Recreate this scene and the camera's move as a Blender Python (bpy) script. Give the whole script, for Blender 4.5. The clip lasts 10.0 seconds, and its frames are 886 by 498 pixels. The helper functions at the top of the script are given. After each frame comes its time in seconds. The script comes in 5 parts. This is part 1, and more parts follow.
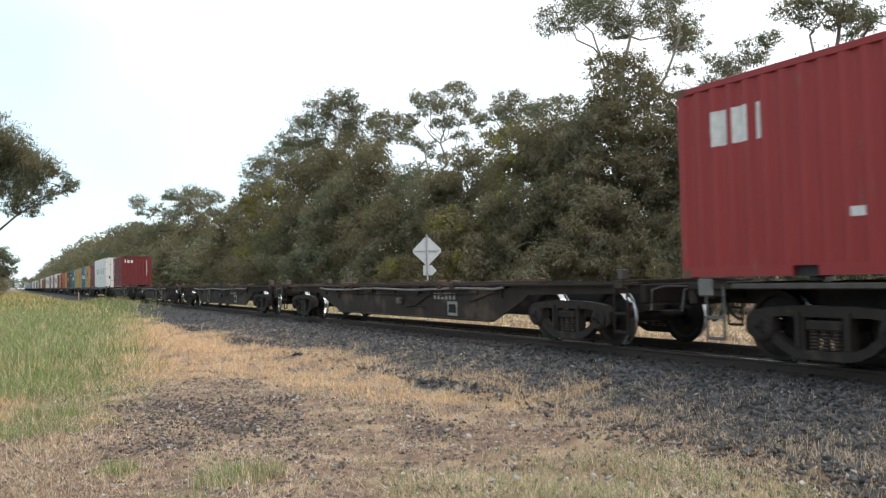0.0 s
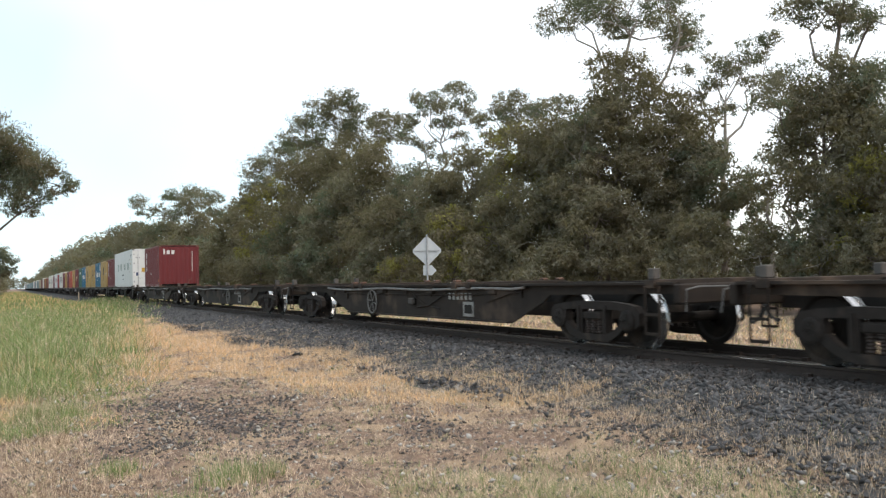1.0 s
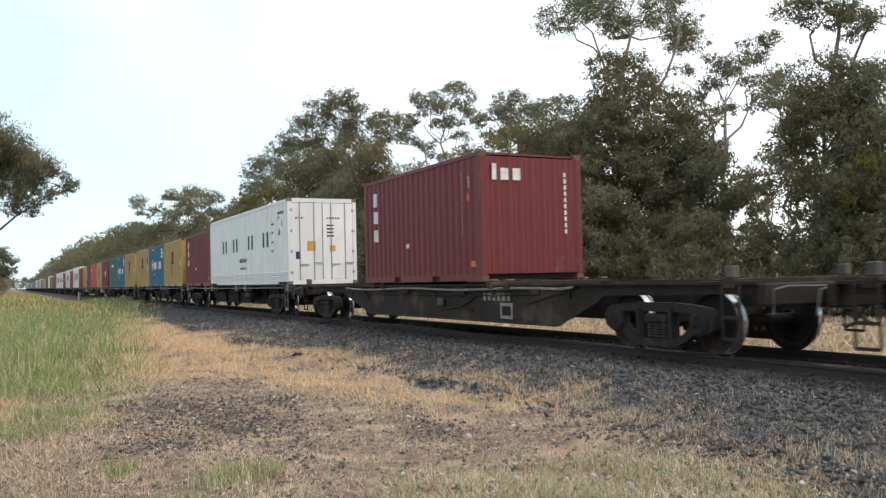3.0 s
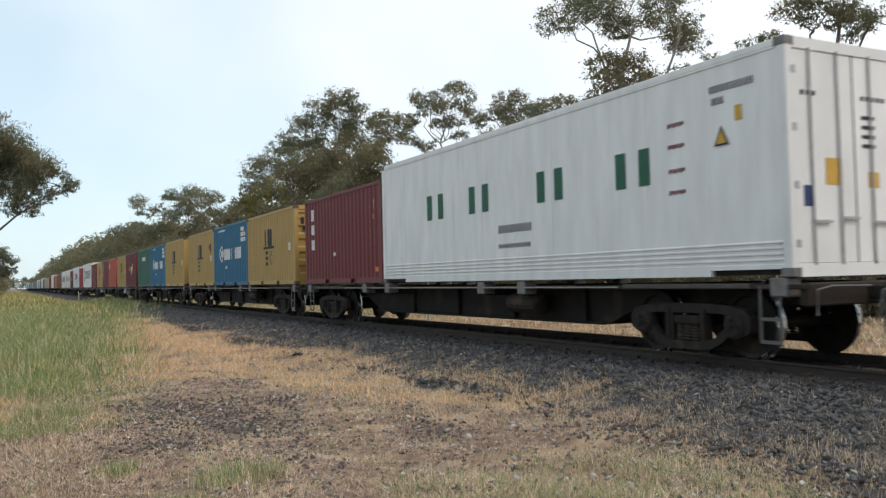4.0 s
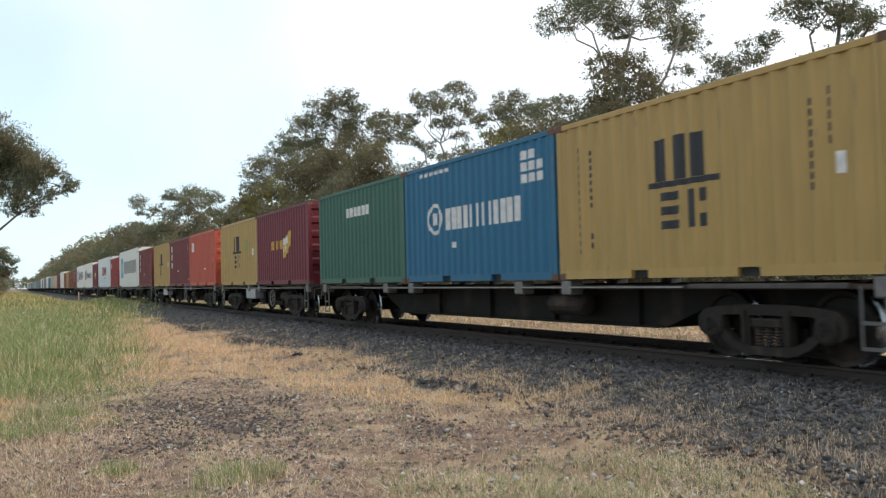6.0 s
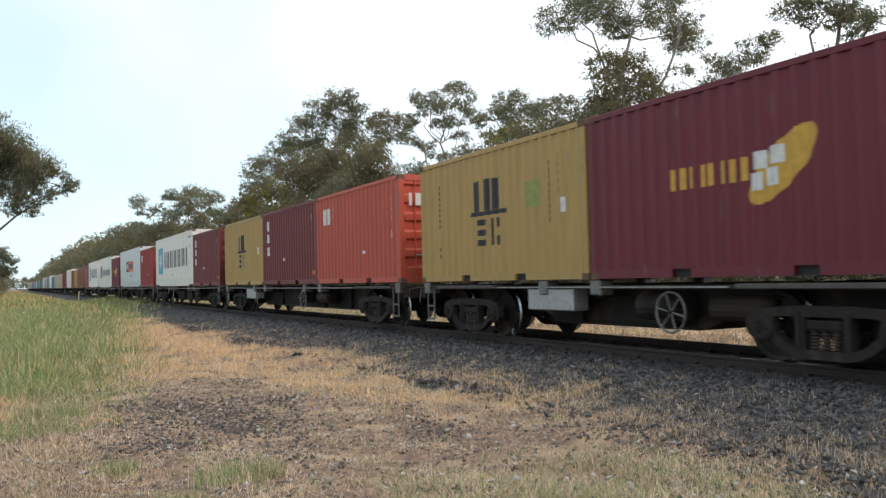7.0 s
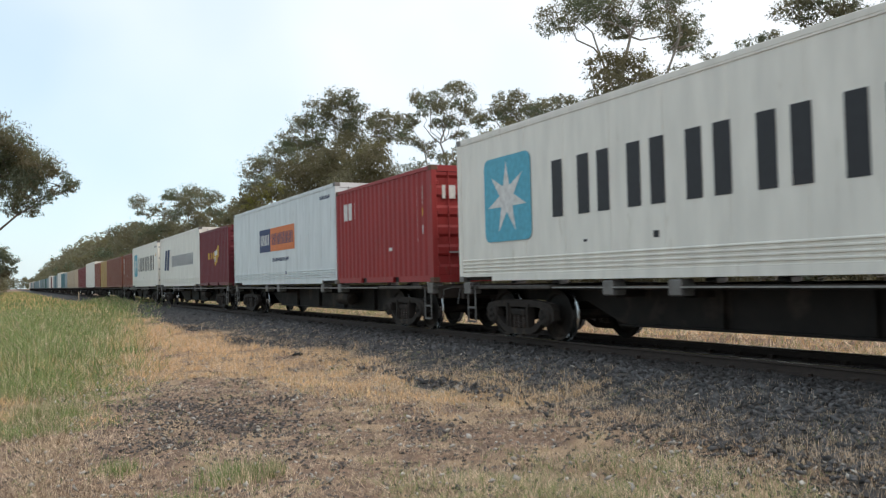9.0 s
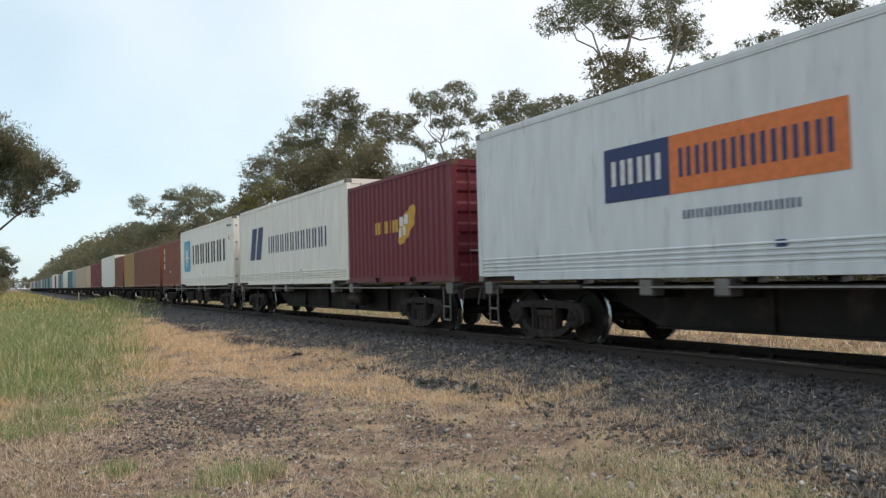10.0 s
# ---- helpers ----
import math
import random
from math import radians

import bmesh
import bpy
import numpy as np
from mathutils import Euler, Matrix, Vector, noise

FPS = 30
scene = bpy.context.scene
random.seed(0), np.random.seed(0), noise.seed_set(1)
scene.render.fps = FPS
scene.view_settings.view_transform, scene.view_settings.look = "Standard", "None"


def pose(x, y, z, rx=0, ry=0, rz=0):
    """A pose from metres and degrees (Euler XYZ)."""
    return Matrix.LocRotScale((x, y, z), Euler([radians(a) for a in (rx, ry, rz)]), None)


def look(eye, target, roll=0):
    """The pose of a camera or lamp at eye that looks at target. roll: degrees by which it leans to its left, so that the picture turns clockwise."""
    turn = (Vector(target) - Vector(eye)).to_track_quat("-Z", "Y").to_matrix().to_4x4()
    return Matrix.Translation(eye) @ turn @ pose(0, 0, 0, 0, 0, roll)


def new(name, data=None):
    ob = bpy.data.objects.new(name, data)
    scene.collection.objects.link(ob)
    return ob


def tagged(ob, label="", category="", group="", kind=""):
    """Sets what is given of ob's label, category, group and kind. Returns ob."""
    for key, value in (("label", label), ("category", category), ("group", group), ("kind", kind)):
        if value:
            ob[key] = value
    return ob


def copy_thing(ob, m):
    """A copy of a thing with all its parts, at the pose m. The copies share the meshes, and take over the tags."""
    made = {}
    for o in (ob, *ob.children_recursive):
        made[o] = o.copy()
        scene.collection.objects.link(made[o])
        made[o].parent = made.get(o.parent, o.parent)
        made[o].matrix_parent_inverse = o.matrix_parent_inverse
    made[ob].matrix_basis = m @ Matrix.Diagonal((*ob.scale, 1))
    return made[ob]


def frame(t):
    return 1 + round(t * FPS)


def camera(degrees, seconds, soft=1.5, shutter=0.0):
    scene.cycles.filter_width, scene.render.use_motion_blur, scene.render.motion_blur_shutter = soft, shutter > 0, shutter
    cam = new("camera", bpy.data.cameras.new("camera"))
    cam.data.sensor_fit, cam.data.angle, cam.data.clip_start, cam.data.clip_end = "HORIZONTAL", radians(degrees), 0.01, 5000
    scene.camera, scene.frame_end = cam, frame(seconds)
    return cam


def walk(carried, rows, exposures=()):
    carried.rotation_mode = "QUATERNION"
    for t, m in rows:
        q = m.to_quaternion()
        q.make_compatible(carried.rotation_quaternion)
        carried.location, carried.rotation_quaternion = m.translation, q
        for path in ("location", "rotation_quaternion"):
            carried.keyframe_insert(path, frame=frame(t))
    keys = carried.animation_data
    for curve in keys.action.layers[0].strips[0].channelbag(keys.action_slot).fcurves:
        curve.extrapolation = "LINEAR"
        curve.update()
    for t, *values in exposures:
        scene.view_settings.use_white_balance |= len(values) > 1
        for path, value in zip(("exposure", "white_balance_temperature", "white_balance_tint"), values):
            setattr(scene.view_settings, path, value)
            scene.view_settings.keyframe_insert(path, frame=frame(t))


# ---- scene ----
cam = camera(55.88, 10.0, soft=1.3, shutter=0.10)
EYE = Vector((0.0, 0.0, 1.688))
AIM = EYE + Vector((0.459206, 0.887641, 0.034976)) * 20.0
walk(cam, [(0.0, look(EYE, AIM, -1.398)), (10.0, look(EYE, AIM, -1.398))],
     exposures=[(0.0, 0.10), (2.5, 0.10), (4.0, -0.25), (4.5, -0.27), (5.0, -0.15), (7.0, -0.06), (8.5, -0.16), (9.5, -0.26), (10.0, -0.28)])

TRACK = 9.40      # the track's centre line runs along y at this x
RAIL = 0.53       # top of the rails
DECK = 1.60       # underside of the containers


def run(t):
    """How far the train has gone at t seconds."""
    return 20.089 * t + 0.0112 * t * t


def run_seen(t):
    return run(t + 0.009 * math.cos(2 * math.pi * t))


# ---- light: bright overcast with a veiled sun ----
SUN_UP, SUN_ROT = radians(50), radians(162)
world = bpy.data.worlds.new("world")
scene.world = world
world.use_nodes = True
wn, wl = world.node_tree.nodes, world.node_tree.links
sky = wn.new("ShaderNodeTexSky")
sky.sky_type, sky.sun_disc, sky.sun_elevation, sky.sun_rotation = "NISHITA", False, SUN_UP, SUN_ROT
coord = wn.new("ShaderNodeTexCoord")
cloud = wn.new("ShaderNodeTexNoise")
cloud.inputs["Scale"].default_value, cloud.inputs["Detail"].default_value = 1.6, 4
wl.new(coord.outputs["Generated"], cloud.inputs["Vector"])
ramp = wn.new("ShaderNodeValToRGB")
ramp.color_ramp.elements[0].position, ramp.color_ramp.elements[0].color = 0.30, (0.66, 0.81, 0.885, 1)
ramp.color_ramp.elements[1].position, ramp.color_ramp.elements[1].color = 0.64, (1.10, 1.11, 1.11, 1)
toward = wn.new("ShaderNodeVectorMath")
toward.operation = "DOT_PRODUCT"
toward.inputs[1].default_value = (0.48, -0.29, 0.10)
wl.new(coord.outputs["Generated"], toward.inputs[0])
veil = wn.new("ShaderNodeMath")
veil.operation = "ADD"
wl.new(cloud.outputs["Fac"], veil.inputs[0])
wl.new(toward.outputs["Value"], veil.inputs[1])
wl.new(veil.outputs[0], ramp.inputs["Fac"])
bg_sky, bg_cloud, mixer = wn.new("ShaderNodeBackground"), wn.new("ShaderNodeBackground"), wn.new("ShaderNodeAddShader")
bg_sky.inputs["Strength"].default_value, bg_cloud.inputs["Strength"].default_value = 0.05, 1.02
wl.new(sky.outputs["Color"], bg_sky.inputs["Color"])
wl.new(ramp.outputs["Color"], bg_cloud.inputs["Color"])
wl.new(bg_sky.outputs[0], mixer.inputs[0])
wl.new(bg_cloud.outputs[0], mixer.inputs[1])
wl.new(mixer.outputs[0], wn["World Output"].inputs["Surface"])
sun_data = bpy.data.lights.new("sun", "SUN")
sun_data.energy, sun_data.angle, sun_data.color = 1.35, radians(16), (1.0, 0.90, 0.76)
sun = new("sun", sun_data)
sun_dir = Vector((math.sin(SUN_ROT) * math.cos(SUN_UP), math.cos(SUN_ROT) * math.cos(SUN_UP), math.sin(SUN_UP)))
sun.matrix_world = look(sun_dir * 50, (0, 0, 0))


# ---- materials ----
def material(name, base, rough=0.8, metal=0.0, second=None, scale=6.0, amount=0.5, bump=0.15, bump_scale=40.0,
             third=None, third_scale=1.0, third_low=0.55, island=0.0, each=0.0, stretch=(1, 1, 1), gloss=0.5):
    """A node material: two colours in noise, larger stains in a third, fine relief; island, each: brightness spread per piece."""
    m = bpy.data.materials.new(name)
    m.use_nodes = True
    n, l = m.node_tree.nodes, m.node_tree.links
    b = n["Principled BSDF"]
    b.inputs["Roughness"].default_value, b.inputs["Metallic"].default_value = rough, metal
    b.inputs["Specular IOR Level"].default_value = gloss
    co = n.new("ShaderNodeTexCoord")
    mp = n.new("ShaderNodeMapping")
    mp.inputs["Scale"].default_value = stretch
    l.new(co.outputs["Object"], mp.inputs["Vector"])

    def noise_tex(s, detail=5):
        t = n.new("ShaderNodeTexNoise")
        t.inputs["Scale"].default_value, t.inputs["Detail"].default_value = s, detail
        l.new(mp.outputs[0], t.inputs["Vector"])
        return t

    def mixed(fac, a, c):
        x = n.new("ShaderNodeMix")
        x.data_type = "RGBA"
        for sock, val in ((x.inputs[0], fac), (x.inputs[6], a), (x.inputs[7], c)):
            if hasattr(val, "is_output"):
                l.new(val, sock)
            elif isinstance(val, float):
                sock.default_value = val
            else:
                sock.default_value = (*val[:3], 1)
        return x.outputs[2]

    def sharpen(sock, lo, hi):
        r = n.new("ShaderNodeMapRange")
        r.inputs["From Min"].default_value, r.inputs["From Max"].default_value = lo, hi
        l.new(sock, r.inputs["Value"])
        return r.outputs[0]

    second = second or tuple(c * 0.7 for c in base)
    col = mixed(sharpen(noise_tex(scale).outputs["Fac"], 0.5 - amount * 0.5, 0.5 + amount * 0.5), base, second)
    if third:
        col = mixed(sharpen(noise_tex(third_scale, 6).outputs["Fac"], third_low, third_low + 0.12), col, third)
    for value, source, out in ((island, "ShaderNodeNewGeometry", "Random Per Island"), (each, "ShaderNodeObjectInfo", "Random")):
        if value:
            h = n.new("ShaderNodeHueSaturation")
            r = n.new("ShaderNodeMapRange")
            r.inputs["To Min"].default_value, r.inputs["To Max"].default_value = 1 - value, 1 + value
            l.new(n.new(source).outputs[out], r.inputs["Value"])
            l.new(r.outputs[0], h.inputs["Value"])
            l.new(col, h.inputs["Color"])
            col = h.outputs[0]
    l.new(col, b.inputs["Base Color"])
    if bump:
        bp = n.new("ShaderNodeBump")
        bp.inputs["Strength"].default_value, bp.inputs["Distance"].default_value = bump, 0.02
        l.new(noise_tex(bump_scale, 4).outputs["Fac"], bp.inputs["Height"])
        l.new(bp.outputs[0], b.inputs["Normal"])
    return m


def paint(name, base, dirt=(0.16, 0.11, 0.08), low=0.66, rough=0.55):
    """Weathered container paint: faded streaks that run down, rust stains."""
    return material(name, base, rough, 0, tuple(c * 0.78 for c in base), 1.6, 0.6, 0.06, 30, dirt, 3.0, low, each=0.06, stretch=(1, 2.4, 0.5))


M_RED = paint("bright_red_paint", (0.295, 0.021, 0.020))
M_MAROON = paint("maroon_paint", (0.150, 0.0160, 0.0175))
M_CRIMSON = paint("dark_crimson_paint", (0.138, 0.0095, 0.0195))
M_ORANGE = paint("faded_orange_red_paint", (0.50, 0.080, 0.042), low=0.62)
M_YELLOW = paint("ochre_yellow_paint", (0.42, 0.268, 0.082))
M_BLUE = paint("blue_paint", (0.006, 0.118, 0.222))
M_GREEN = paint("dark_green_paint", (0.03, 0.115, 0.075))
M_WHITE = paint("white_reefer_paint", (0.83, 0.79, 0.71), (0.58, 0.53, 0.44), 0.66, 0.45)
M_COOL = paint("cool_white_reefer_paint", (0.785, 0.775, 0.755), (0.57, 0.565, 0.54), 0.68, 0.45)
M_PALE = paint("pale_blue_white_paint", (0.655, 0.685, 0.69), (0.47, 0.475, 0.46), 0.62, 0.4)
M_BROWN = paint("red_brown_paint", (0.22, 0.065, 0.035))
M_TAN = paint("tan_paint", (0.50, 0.40, 0.28))
M_GREY = paint("grey_paint", (0.30, 0.36, 0.38))
M_TEAL = paint("teal_paint", (0.06, 0.17, 0.20))
M_INK_WHITE = material("white_marking", (0.74, 0.73, 0.70), 0.6, second=(0.5, 0.48, 0.46), scale=9)
M_INK_BLACK = material("black_marking", (0.022, 0.022, 0.026), 0.6, scale=9)
M_INK_NAVY = material("navy_marking", (0.02, 0.04, 0.13), 0.6, scale=9)
M_INK_GREEN = material("green_marking", (0.008, 0.10, 0.05), 0.6, scale=9)
M_INK_SKY = material("sky_blue_marking", (0.10, 0.42, 0.56), 0.6, scale=9)
M_INK_ORANGE = material("orange_marking", (0.74, 0.20, 0.05), 0.6, scale=9)
M_INK_GOLD = material("gold_marking", (0.62, 0.36, 0.05), 0.6, scale=9)
M_INK_OLIVE = material("faded_green_patch", (0.30, 0.32, 0.09), 0.6, scale=9)
# black rubber of seals and hoses; also the painted shade inside forklift pockets
M_SEAL_AND_SHADE = material("dark_rubber_and_pocket_shade", (0.03, 0.03, 0.03), 0.8, scale=20)
M_GALV = material("galvanised_steel", (0.42, 0.43, 0.44), 0.5, 0.6, (0.30, 0.29, 0.28), 14, bump_scale=60)
M_SOOT = material("sooty_steel", (0.015, 0.0135, 0.0125), 0.7, 0.1, (0.024, 0.020, 0.017), 4, 0.5, 0.2, 50, (0.05, 0.038, 0.03), 1.4, 0.55, each=0.15, gloss=0.15)
M_FRAME = material("dusty_brown_wagon_paint", (0.038, 0.028, 0.021), 0.75, 0.0, (0.021, 0.016, 0.0135), 3, 0.5, 0.15, 40, (0.080, 0.055, 0.040), 1.2, 0.55, each=0.2, gloss=0.2)
M_CASTING = material("dusty_cast_steel", (0.036, 0.029, 0.025), 0.8, 0.0, (0.021, 0.018, 0.016), 5, 0.5, 0.3, 40, (0.062, 0.046, 0.036), 2.2, 0.58, each=0.15, gloss=0.15)
M_RUST = material("rusty_steel", (0.050, 0.034, 0.027), 0.85, 0.1, (0.032, 0.024, 0.020), 12, 0.6, 0.3, 60)
M_TREAD = material("polished_wheel_steel", (0.55, 0.55, 0.55), 0.22, 1.0, (0.45, 0.45, 0.45), 8, bump=0.02)
M_BARE = material("bare_grey_steel", (0.20, 0.19, 0.18), 0.6, 0.2, (0.12, 0.11, 0.10), 8)
M_TIMBER = material("dark_sleeper_concrete", (0.085, 0.072, 0.062), 0.9, 0, (0.05, 0.044, 0.038), 7, each=0.2)
M_DEAD = material("dead_brown_grass", (0.24, 0.165, 0.10), 0.9, 0, (0.15, 0.105, 0.07), 0.9, 0.5, 0, island=0.4)
M_CAST = material("rust_stained_casting", (0.16, 0.085, 0.055), 0.8, 0, (0.09, 0.05, 0.035), 9, 0.5, 0.3, 40)
M_LADDER = material("dull_grey_step_steel", (0.125, 0.12, 0.115), 0.6, 0.2, (0.10, 0.095, 0.09), 9)
M_STRIP = material("worn_pale_steel", (0.30, 0.29, 0.275), 0.5, 0.3, (0.17, 0.16, 0.15), 5, 0.5)
M_PLATE = material("worn_brown_grey_plate", (0.095, 0.082, 0.07), 0.75, 0.1, (0.055, 0.047, 0.042), 6, 0.5, each=0.25)
M_STONE = material("basalt_ballast", (0.092, 0.088, 0.089), 0.75, 0, (0.050, 0.048, 0.050), 14, 0.6, 0.3, 60, island=0.65)
# darker ballast: brake dust, with the train's soft shade put into the colour
M_STONE_DUST_SHADE = material("dust_and_shade_ballast", (0.056, 0.049, 0.046), 0.85, 0, (0.032, 0.028, 0.027), 14, 0.6, 0.3, 60, island=0.6)
M_GRAVEL = material("brown_grey_gravel", (0.098, 0.085, 0.078), 0.85, 0, (0.050, 0.044, 0.042), 14, 0.6, 0.3, 60, island=0.65)
M_BED = material("ballast_dust", (0.055, 0.051, 0.050), 0.95, 0, (0.042, 0.040, 0.039), 18, 0.5, 0.8, 30, (0.13, 0.105, 0.08), 1.3, 0.56)
M_SOIL = material("dry_soil", (0.29, 0.185, 0.125), 0.95, 0, (0.105, 0.070, 0.055), 9.0, 0.34, 1.0, 60, (0.36, 0.25, 0.155), 1.4, 0.52)
M_STRAW = material("dry_grass", (0.78, 0.52, 0.27), 0.85, 0, (0.68, 0.42, 0.20), 0.8, 0.5, 0, island=0.3)
M_PALE_STRAW = material("bleached_grass", (0.78, 0.61, 0.45), 0.85, 0, (0.60, 0.46, 0.32), 0.9, 0.5, 0, island=0.4)
M_GRASS = material("green_grass", (0.135, 0.215, 0.062), 0.8, 0, (0.235, 0.285, 0.10), 0.5, 0.5, 0, island=0.35)
M_BARK = material("grey_bark", (0.20, 0.165, 0.135), 0.9, 0, (0.11, 0.09, 0.075), 5, 0.5, 0.4, 18, (0.36, 0.32, 0.27), 1.5, 0.55, stretch=(1, 1, 0.25))
M_PALE_BARK = material("pale_bark", (0.38, 0.34, 0.29), 0.85, 0, (0.22, 0.19, 0.16), 4, 0.5, 0.3, 18, stretch=(1, 1, 0.25))


def leaf_material(name, a, b):
    m = material(name, a, 0.65, 0, b, 0.35, 0.4, 0, island=0.4, each=0.12, gloss=0.2)
    n, l = m.node_tree.nodes, m.node_tree.links
    bs = n["Principled BSDF"]
    tr, add = n.new("ShaderNodeBsdfTranslucent"), n.new("ShaderNodeMixShader")
    tr.inputs["Color"].default_value = (a[0] * 1.5, a[1] * 1.5, a[2] * 0.9, 1)
    add.inputs[0].default_value = 0.42
    l.new(bs.outputs[0], add.inputs[1])
    l.new(tr.outputs[0], add.inputs[2])
    l.new(add.outputs[0], n["Material Output"].inputs["Surface"])
    return m


M_LEAF = leaf_material("eucalypt_leaf", (0.196, 0.184, 0.142), (0.136, 0.128, 0.100))
M_LEAF_DARK = leaf_material("dark_olive_leaf", (0.178, 0.157, 0.108), (0.120, 0.108, 0.080))
M_LEAF_LIME = leaf_material("yellow_green_leaf", (0.24, 0.222, 0.075), (0.165, 0.160, 0.068))
M_LEAF_BLUE = leaf_material("blue_green_leaf", (0.150, 0.168, 0.128), (0.106, 0.118, 0.090))


# ---- mesh helpers ----
def part(name, bm, mat, parent=None, label=""):
    """Links a bmesh as one mesh object under a thing or a part."""
    me = bpy.data.meshes.new(name)
    bm.to_mesh(me)
    bm.free()
    return mesh_part(name, me, mat, parent, label)


def mesh_part(name, me, mat, parent=None, label=""):
    if mat and not me.materials:
        me.materials.append(mat)
    ob = new(name, me)
    if parent:
        ob.parent = parent
    return tagged(ob, label)


def box(bm, x0, x1, y0, y1, z0, z1, bevel=0.0):
    vs = [bm.verts.new((x, y, z)) for z in (z0, z1) for y in (y0, y1) for x in (x0, x1)]
    fs = [bm.faces.new([vs[i] for i in q]) for q in ((0, 2, 3, 1), (4, 5, 7, 6), (0, 1, 5, 4), (2, 6, 7, 3), (0, 4, 6, 2), (1, 3, 7, 5))]
    if bevel:
        es = list({e for f in fs for e in f.edges})
        bmesh.ops.bevel(bm, geom=es, offset=bevel, segments=1, affect="EDGES")


def a_box(*a, bevel=0.0):
    bm = bmesh.new()
    box(bm, *a, bevel=bevel)
    return bm


def tube(bm, pts, radii, n=6, cap=True):
    pts = [Vector(q) for q in pts]
    rings = []
    for i, q in enumerate(pts):
        d = (pts[min(i + 1, len(pts) - 1)] - pts[max(i - 1, 0)]).normalized()
        side = d.cross(Vector((0.31, 0.17, 0.93)) if abs(d.z) < 0.9 else Vector((1, 0, 0))).normalized()
        up = side.cross(d)
        r = radii[i] if hasattr(radii, "__len__") else radii
        rings.append([bm.verts.new(q + r * (math.cos(a) * side + math.sin(a) * up)) for a in (2 * math.pi * k / n for k in range(n))])
    for a, b in zip(rings, rings[1:]):
        for k in range(n):
            bm.faces.new((a[k], a[(k + 1) % n], b[(k + 1) % n], b[k]))
    if cap:
        bm.faces.new(rings[0][::-1])
        bm.faces.new(rings[-1])


def a_tube(pts, radii, n=8):
    bm = bmesh.new()
    tube(bm, pts, radii, n)
    return bm


def lathe(bm, profile, n=24, x=0.0, y=0.0, z=0.0):
    """Turns a closed profile of (radius, x) round an axis along x."""
    rings = [[bm.verts.new((x + px, y + r * math.cos(a), z + r * math.sin(a))) for r, px in profile] for a in (2 * math.pi * k / n for k in range(n))]
    m = len(profile)
    for k in range(n):
        a, b = rings[k], rings[(k + 1) % n]
        for i in range(m):
            bm.faces.new((a[i], a[(i + 1) % m], b[(i + 1) % m], b[i]))


def plate(bm, outline, x0, x1):
    """A polygon in (y, z) made solid from x0 to x1."""
    a = [bm.verts.new((x0, y, z)) for y, z in outline]
    b = [bm.verts.new((x1, y, z)) for y, z in outline]
    bm.faces.new(a)
    bm.faces.new(b[::-1])
    for i in range(len(a)):
        j = (i + 1) % len(a)
        bm.faces.new((a[j], a[i], b[i], b[j]))


def mesh_np(name, verts, faces, mats=(), index=None):
    """A mesh from arrays: verts n x 3, faces m x k."""
    me = bpy.data.meshes.new(name)
    verts, faces = np.asarray(verts, np.float32), np.asarray(faces, np.int32)
    m, k = faces.shape
    me.vertices.add(len(verts))
    me.vertices.foreach_set("co", verts.ravel())
    me.loops.add(m * k)
    me.loops.foreach_set("vertex_index", faces.ravel())
    me.polygons.add(m)
    me.polygons.foreach_set("loop_start", np.arange(m, dtype=np.int32) * k)
    for mat in mats:
        me.materials.append(mat)
    if index is not None:
        me.polygons.foreach_set("material_index", np.asarray(index, np.int32))
    me.update(calc_edges=True)
    return me


def smoothstep(a, b, x):
    t = np.clip((np.asarray(x, float) - a) / (b - a), 0, 1)
    return t * t * (3 - 2 * t)


# ---- ground ----
def lumps(x, y):
    return 0.03 * np.sin(1.7 * x + 0.6 * y) + 0.02 * np.sin(0.9 * y - 2.1 * x + 1) + 0.012 * np.sin(4.3 * x + 3.1 * y)


def ground_height(x, y):
    x, y = np.asarray(x, float), np.asarray(y, float)
    near = 0.06 * smoothstep(5.0, 7.2, x)
    far = 0.10 * smoothstep(11.5, 14.0, x)
    fade = np.where(np.abs(x) < 60, 1.0, 0.0)
    return near + far + lumps(x, y) * fade * (1 - smoothstep(6.2, 7.0, x) * (1 - smoothstep(11.6, 13, x)))


def bed_height(x):
    return 0.02 + 0.31 * smoothstep(6.3, 7.85, x) * (1 - smoothstep(10.95, 12.5, x))


def grid_sheet(xs, ys, height):
    gx, gy = np.meshgrid(xs, ys)
    v = np.stack([gx, gy, height(gx, gy)], -1).reshape(-1, 3)
    nx, ny = len(xs), len(ys)
    i = (np.arange(ny - 1)[:, None] * nx + np.arange(nx - 1)[None, :]).ravel()
    return v, np.stack([i, i + 1, i + nx + 1, i + nx], 1)


